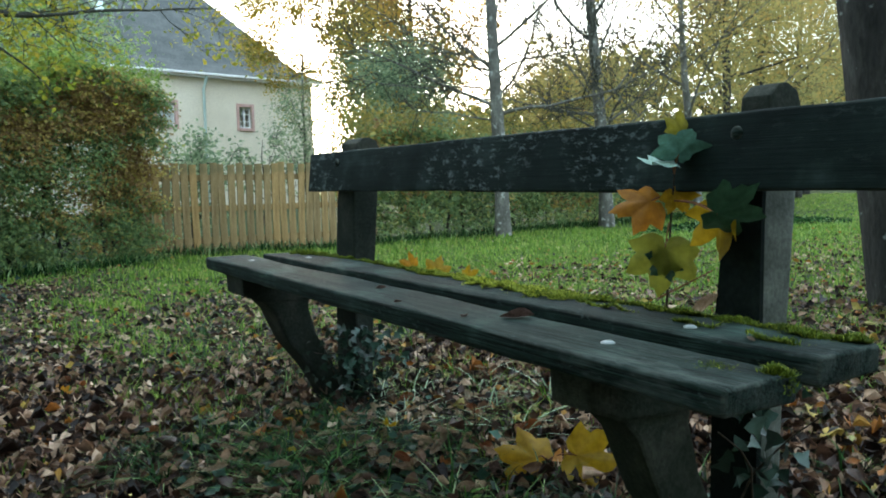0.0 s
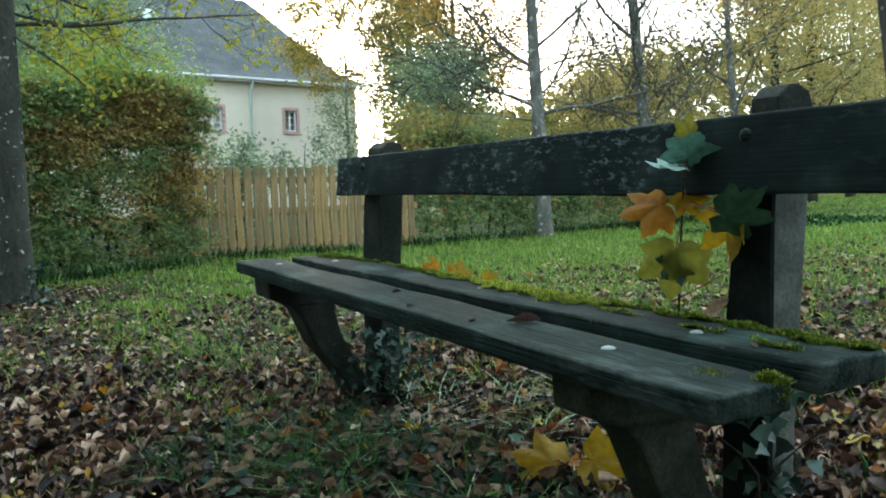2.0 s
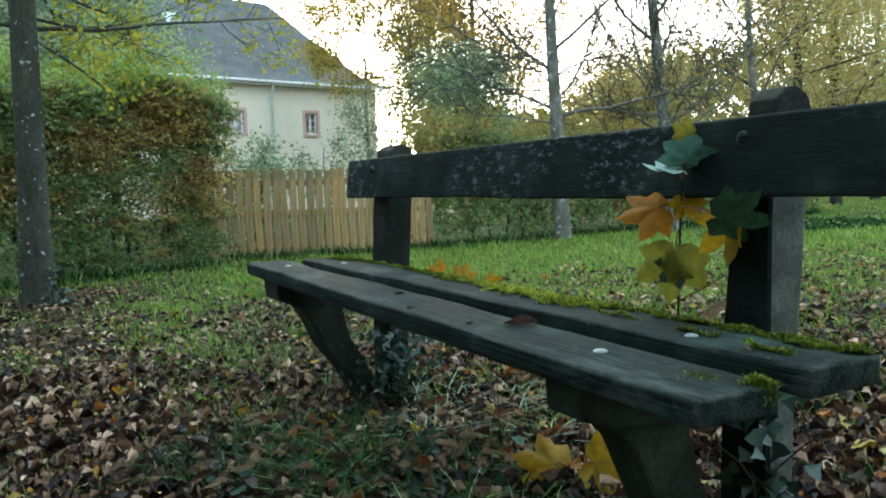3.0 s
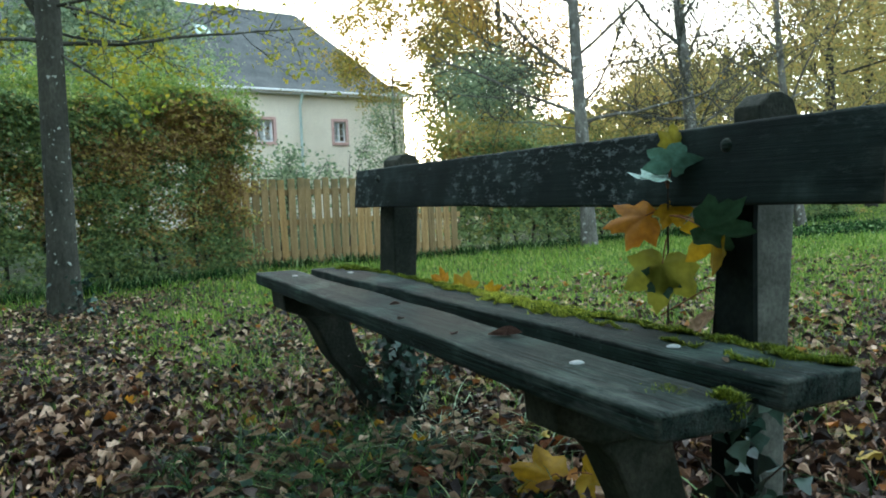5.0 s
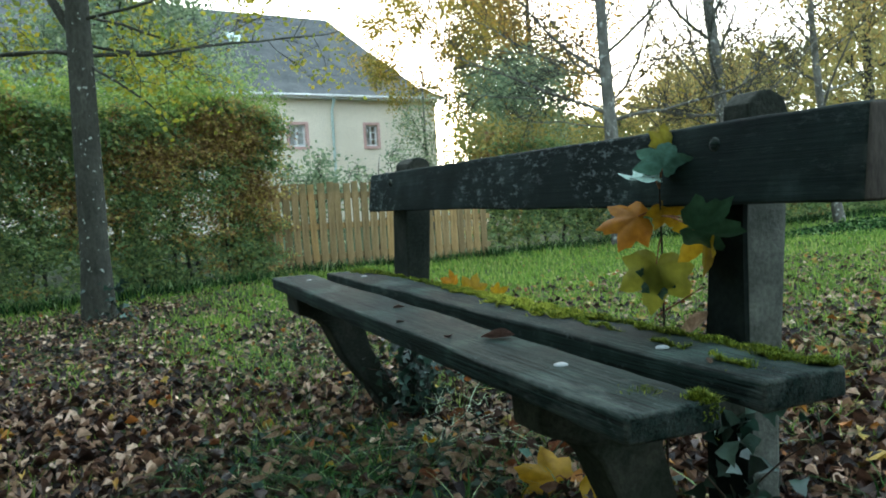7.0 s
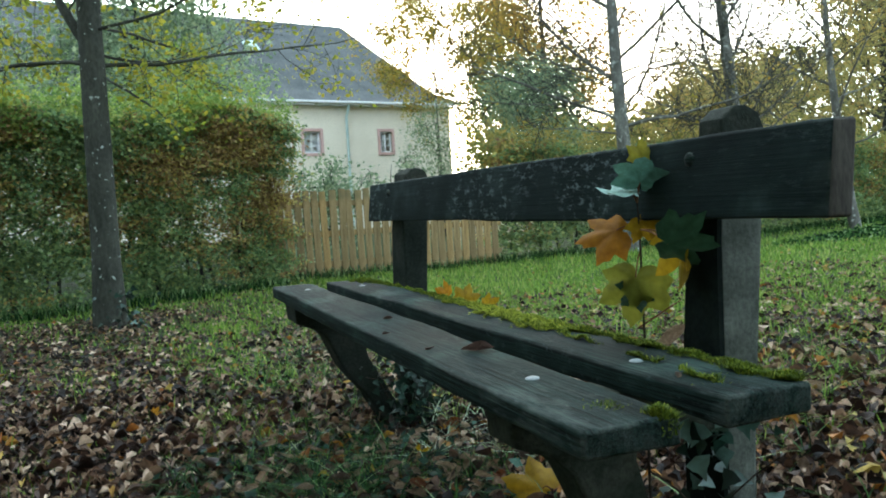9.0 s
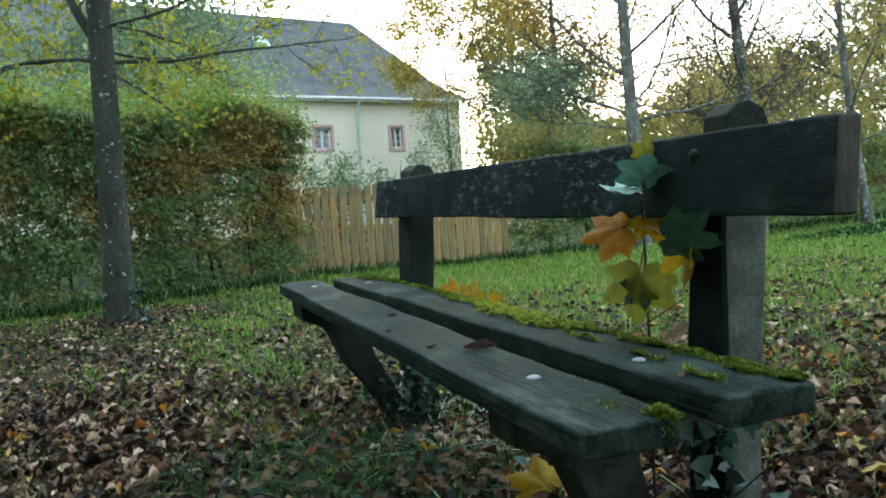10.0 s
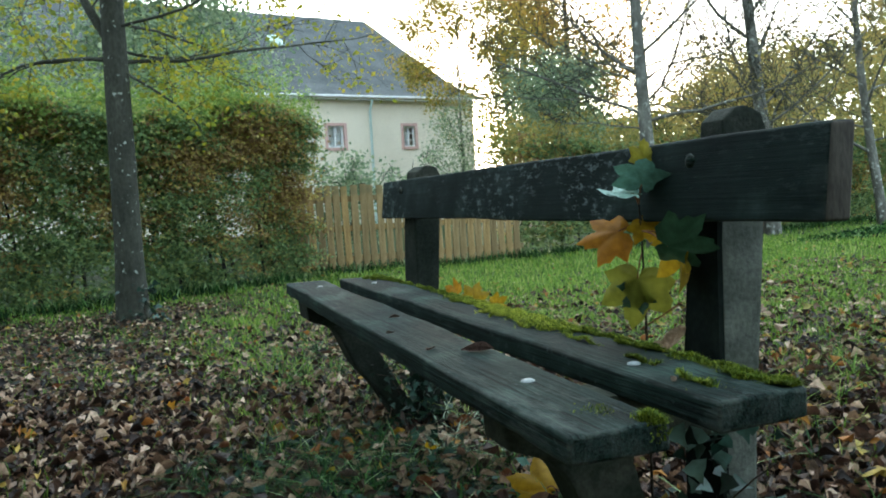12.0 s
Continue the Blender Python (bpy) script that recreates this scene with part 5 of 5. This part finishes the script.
def sapling():
    s = thing("maple_sapling", (0, 0, 0), "young maple sapling with green, yellow and orange leaves", "plant")
    pts = [(1.345, 1.33, -0.02), (1.338, 1.318, 0.2), (1.33, 1.303, 0.43), (1.312, 1.278, 0.59), (1.300, 1.263, 0.64), (1.288, 1.248, 0.685)]
    v, f = tube(pts, [0.0030, 0.0027, 0.0023, 0.0019, 0.0016, 0.0012], 8)
    part("stem", fast_mesh("stem", v, f, MAT["stem_dark"], True), None, s, "thin dark upright stem")
    fork, top = (1.300, 1.263, 0.639), (1.288, 1.248, 0.685)
    crown = (((1.290, 1.240, 0.718), 12, 0.066, "leaf_teal", 3, 42, 4, 0.25, "blue-green maple leaf", top), ((1.300, 1.246, 0.760), 2, 0.036, "leaf_turning", 4, -6, 0, 0.2, "yellow-green maple leaf", top),
             ((1.268, 1.240, 0.703), -82, 0.056, "leaf_pale", 5, 0, 80, 0.12, "pale leaf seen on edge", top), ((1.266, 1.280, 0.640), -104, 0.073, "leaf_orange", 6, 8, 42, 0.3, "orange-yellow maple leaf", fork),
             ((1.300, 1.256, 0.653), 150, 0.044, "leaf_gold", 7, 10, 0, 0.2, "yellow maple leaf", fork), ((1.262, 1.136, 0.620), 98, 0.078, "leaf_green", 8, 4, 40, 0.3, "dark green maple leaf", fork),
             ((1.306, 1.172, 0.622), 160, 0.082, "leaf_gold", 9, 10, 62, 0.4, "hanging yellow-brown leaf", fork), ((1.299, 1.278, 0.556), 188, 0.088, "leaf_turning", 10, 10, 8, 0.3, "yellow leaf with green blotches", (1.312, 1.280, 0.60)),
             ((1.309, 1.280, 0.535), 228, 0.046, "leaf_green", 11, 12, 10, 0.3, "green maple leaf", (1.318, 1.290, 0.57)))
    for at, ang, size, mt, sd, tilt, spin, curl, lab, root in crown:
        put_leaf("leaf", s, at, ang, size, mt, sd, tilt, spin, curl, lab)
        stalk(s, root, at, sag=0.006)
    stalk(s, (1.328, 1.318, 0.46), (1.33, 1.20, 0.52), sag=0.0)
    # low shoot under the seat
    low = thing("maple_seedling", (0, 0, 0), "maple seedling with two large yellow leaves under the bench", "plant")
    stalk(low, (1.30, 1.60, -0.04), (1.29, 1.60, 0.085), 0.003, 0.002, "stem_dark", "stem")
    put_leaf("leaf", low, (1.272, 1.61, 0.085), -75, 0.100, "leaf_gold", 12, 4, 0, 0.3, "yellow maple leaf", (-0.5, -0.62, 0.85))
    put_leaf("leaf", low, (1.345, 1.565, 0.090), 105, 0.098, "leaf_gold", 13, 6, -6, 0.3, "yellow maple leaf with brown spots", (-0.5, -0.62, 0.6))
    stalk(low, (1.29, 1.60, 0.08), (1.272, 1.61, 0.085))
    stalk(low, (1.29, 1.60, 0.08), (1.345, 1.565, 0.090))
    # shoots whose leaves show just above the rear plank
    for (x, y, z), ang, size, mt, sd, lab in (((1.315, 2.20, 0.446), -60, 0.048, "leaf_orange", 21, "orange maple leaf"), ((1.315, 2.07, 0.446), 20, 0.050, "leaf_gold", 22, "yellow maple leaf"), ((1.315, 1.93, 0.442), 60, 0.036, "leaf_gold", 23, "golden maple leaf")):
        sh = thing("maple_seedling", (0, 0, 0), "maple seedling with one " + lab + " behind the seat", "plant", "seedlings behind the bench")
        stalk(sh, (x + 0.02, y, -0.02), (x, y, z), 0.0012, 0.0008, "stem_dark", "stem", 0.0)
        put_leaf("leaf", sh, (x, y, z), ang, size, mt, sd, -30, 10, 0.3, lab)


sapling()


def dry_mesh(curl, seed):
    """A dry leaf rolled up along its midrib, with a wavy edge and bent tip."""
    rng = random.Random(seed)
    bm = bmesh.new()
    roll, rows, cols = 55 + 95 * curl, 8, 7
    grid = []
    for i in range(rows):
        y = i / (rows - 1)
        w = max(math.sin(math.pi * min(y * 0.96 + 0.03, 1.0)) ** 0.7, 0.06)
        line = []
        for j in range(cols):
            c = 2 * j / (cols - 1) - 1
            th = radians(roll * c * (0.75 + 0.35 * math.sin(3 * y + seed)))
            r = 0.34 * w * (1 + 0.10 * math.sin(7 * y + 2.6 * c + seed))
            line.append(bm.verts.new((r * math.sin(th) * 1.25, (y - 0.5) * 1.9, r * (1 - math.cos(th)) + 0.25 * (y - 0.5) ** 2 + rng.uniform(-0.02, 0.02))))
        grid.append(line)
    for i in range(rows - 1):
        for j in range(cols - 1):
            bm.faces.new((grid[i][j], grid[i][j + 1], grid[i + 1][j + 1], grid[i + 1][j])).smooth = True
    return bm


def fallen(at, size, mat, seed, turn, tilt=8, curl=0.5, label="dry brown fallen leaf"):
    ob = new("fallen_leaf", None)
    ob.location = at
    tagged(ob, label, "leaf", "fallen leaves")
    b = part("blade", dry_mesh(curl, seed) if mat in ("leaf_dry", "leaf_tan", "leaf_rust") else maple_mesh("blade", MAT[mat], curl, seed), MAT[mat], ob)
    b.matrix_basis = pose(0, 0, 0, tilt, random.Random(seed).uniform(-14, 14), turn) @ Matrix.Diagonal((size, size, size, 1))
    stalk(b, (0, -0.02, 0), (0.1, -0.75, 0.08), 0.02, 0.014, "stem_red", "petiole", 0.05)
    return ob


for x, y, sz, sd in ((1.026, 1.352, 0.040, 31), (1.023, 1.831, 0.018, 32), (0.955, 1.63, 0.015, 33), (0.965, 1.418, 0.018, 34), (1.165, 1.00, 0.018, 35)):
    fallen((x, y, 0.4525), sz * 0.76, "leaf_tan" if sd == 35 else "leaf_dry", sd, 233 + (sd - 31) * 23, 3, 0.55, "small curled dry leaf lying on the seat")
fallen((1.318, 1.215, 0.447), 0.05, "leaf_tan", 36, 200, 40, 0.6, "tan dry leaf caught against the concrete post")


def ground_leaves():
    rng = random.Random(401)
    kinds = ["leaf_dry", "leaf_tan", "leaf_rust", "leaf_tan", "leaf_dry", "leaf_tan", "leaf_dry", "leaf_tan", "leaf_rust", "leaf_tan", "leaf_gold", "leaf_tan", "leaf_tan", "leaf_dry", "leaf_orange"]
    names = {"leaf_dry": "curled dark brown maple leaf on the ground", "leaf_tan": "curled tan maple leaf on the ground", "leaf_rust": "rust red curled leaf on the ground", "leaf_gold": "fallen yellow maple leaf on the ground", "leaf_orange": "fallen orange maple leaf on the ground"}
    master = {}
    for i in range(300):
        k = rng.choice(kinds)
        key = (k, i % 3)
        r, a = 1.2 + 2.8 * rng.random() ** 1.1, radians(rng.uniform(-12, 60))
        x, y = 0.3 + r * math.sin(a), 0.1 + r * math.cos(a)
        lift = rng.uniform(0.015, 0.035)
        if i % 2:
            x, y, lift = rng.gauss(1.08, 0.2), rng.uniform(0.95, 2.5), rng.uniform(0.03, 0.065)
        if i % 4 == 0:
            x, y, lift = rng.uniform(1.3, 2.4), rng.uniform(1.8, 3.6), rng.uniform(0.03, 0.05)
            k = rng.choice(("leaf_tan", "leaf_tan", "leaf_tan", "leaf_tan", "leaf_rust"))
            key = (k, i % 3)
        if 0.9 < x < 1.45 and (1.0 < y < 1.25 or 2.5 < y < 2.8):
            continue
        at = Vector((x, y, float(ground_z(x, y)) + lift))
        size = rng.uniform(0.75, 1.35)
        m = Matrix.Translation(at) @ pose(0, 0, 0, rng.uniform(-25, 25), rng.uniform(-25, 25), rng.uniform(0, 360))
        if key not in master:
            master[key] = fallen((0, 0, 0), 0.031, k, 50 + i % 3 + 3 * kinds.index(k), 0, 4, 0.75, names[k])
            master[key].matrix_basis = m
        else:
            copy_thing(master[key], m)


ground_leaves()


# ---- ivy ----
IVY = np.array([(0, 0, 0), (-0.42, 0.12, 0.05), (-0.28, 0.42, 0.03), (-0.16, 0.55, 0), (0, 1.0, -0.05), (0.16, 0.55, 0), (0.28, 0.42, 0.03), (0.42, 0.12, 0.05), (0, 0.4, -0.04)])
IVY_F = np.array([(8, 0, 1), (8, 1, 2), (8, 2, 3), (8, 3, 4), (8, 4, 5), (8, 5, 6), (8, 6, 7), (8, 7, 0)])


def ivy(seed, base, spread, height, n, size, face, label, pale=()):
    rng = np.random.default_rng(seed)
    base = np.array(base, float)
    ob = thing("ivy", base, label, "plant")
    for i in range(7):
        p = np.array((rng.normal(0, spread[0] * 0.6), rng.normal(0, spread[1] * 0.6), -0.01))
        pts = limb_line(rng, p, (rng.normal(0, 0.4), rng.normal(0, 0.4), 1), height * rng.uniform(0.6, 1.1), 8, 0.25, 0.0)
        v, f = tube(pts, taper(9, 0.0028, 0.0012), 5)
        part("vine", fast_mesh("vine", v, f, MAT["stem_dark"], True), None, ob)
    h = rng.uniform(0, 1, n) ** 1.1 * height
    p = np.column_stack([rng.normal(0, spread[0], n), rng.normal(0, spread[1], n), h])
    ax = rng.normal(size=(n, 3)) * 0.7 + (0, 0, -0.6)
    nm = rng.normal(size=(n, 3)) * 0.5 + face
    for j in range(n):
        v, f = scatter(p[j:j + 1], ax[j:j + 1], nm[j:j + 1], np.array([size * rng.uniform(0.6, 1.25)]), IVY, IVY_F)
        part("leaf", fast_mesh("leaf", v, f, MAT["ivy"], True), None, ob)
    for (x, y, z), big, way in pale:
        v, f = scatter(np.array([(x, y, z)]) - base, np.array([way]), np.array([face]) + rng.normal(0, 0.25, (1, 3)), np.array([big]), IVY, IVY_F)
        part("leaf", fast_mesh("leaf", v, f, MAT["ivy_pale"], True), None, ob, "pale blue-green ivy leaf")


ivy(501, (1.315, 2.56, -0.03), (0.068, 0.04), 0.27, 290, 0.032, (-0.5, -0.7, 0.5), "dark glossy ivy climbing the far bench support")
ivy(502, (1.30, 1.075, 0.0), (0.05, 0.014), 0.37, 80, 0.034, (-0.5, -0.7, 0.4), "blue-green ivy climbing the bench support",
    [((1.160, 1.00, 0.388), 0.040, (0.3, -0.1, -0.5)), ((1.222, 1.00, 0.392), 0.046, (0.7, -0.2, -0.3)), ((1.212, 1.03, 0.325), 0.046, (0.4, 0.0, -0.9)), ((1.285, 1.06, 0.32), 0.045, (0.3, 0.2, -0.9)), ((1.245, 1.05, 0.36), 0.040, (-0.4, 0.1, -0.6)), ((1.30, 1.07, 0.22), 0.042, (0.2, 0.1, -0.9))])
ivy(503, (0.47, 6.50, -0.08), (0.10, 0.05), 0.30, 60, 0.055, (-0.2, -0.9, 0.5), "dark ivy round the foot of the linden")
ivy(504, (3.82, 2.08, 0.03), (0.08, 0.05), 0.22, 50, 0.045, (-0.7, -0.6, 0.4), "dark ivy on the foot of the thick trunk")


def green_seedling():
    ob = thing("seedling", (1.08, 1.60, -0.02), "low bright green seedling in the grass under the bench", "plant")
    rng = np.random.default_rng(520)
    for i in range(9):
        a = i * 0.75
        p = np.array([[0.012 * math.cos(a), 0.012 * math.sin(a), 0.035 + 0.005 * i]])
        ax = np.array([[math.cos(a), math.sin(a), 0.25]])
        v, f = scatter(p, ax, np.array([[0, 0, 1.0]]) + rng.normal(0, 0.2, (1, 3)), np.array([0.05]), IVY, IVY_F)
        part("leaf", fast_mesh("leaf", v, f, MAT["seedling_green"], True), None, ob)
    v, f = tube([(0, 0, 0), (0.004, 0, 0.04), (0, 0.003, 0.09)], [0.0025, 0.002, 0.0012], 6)
    part("stem", fast_mesh("stem", v, f, MAT["seedling_green"], True), None, ob)


green_seedling()
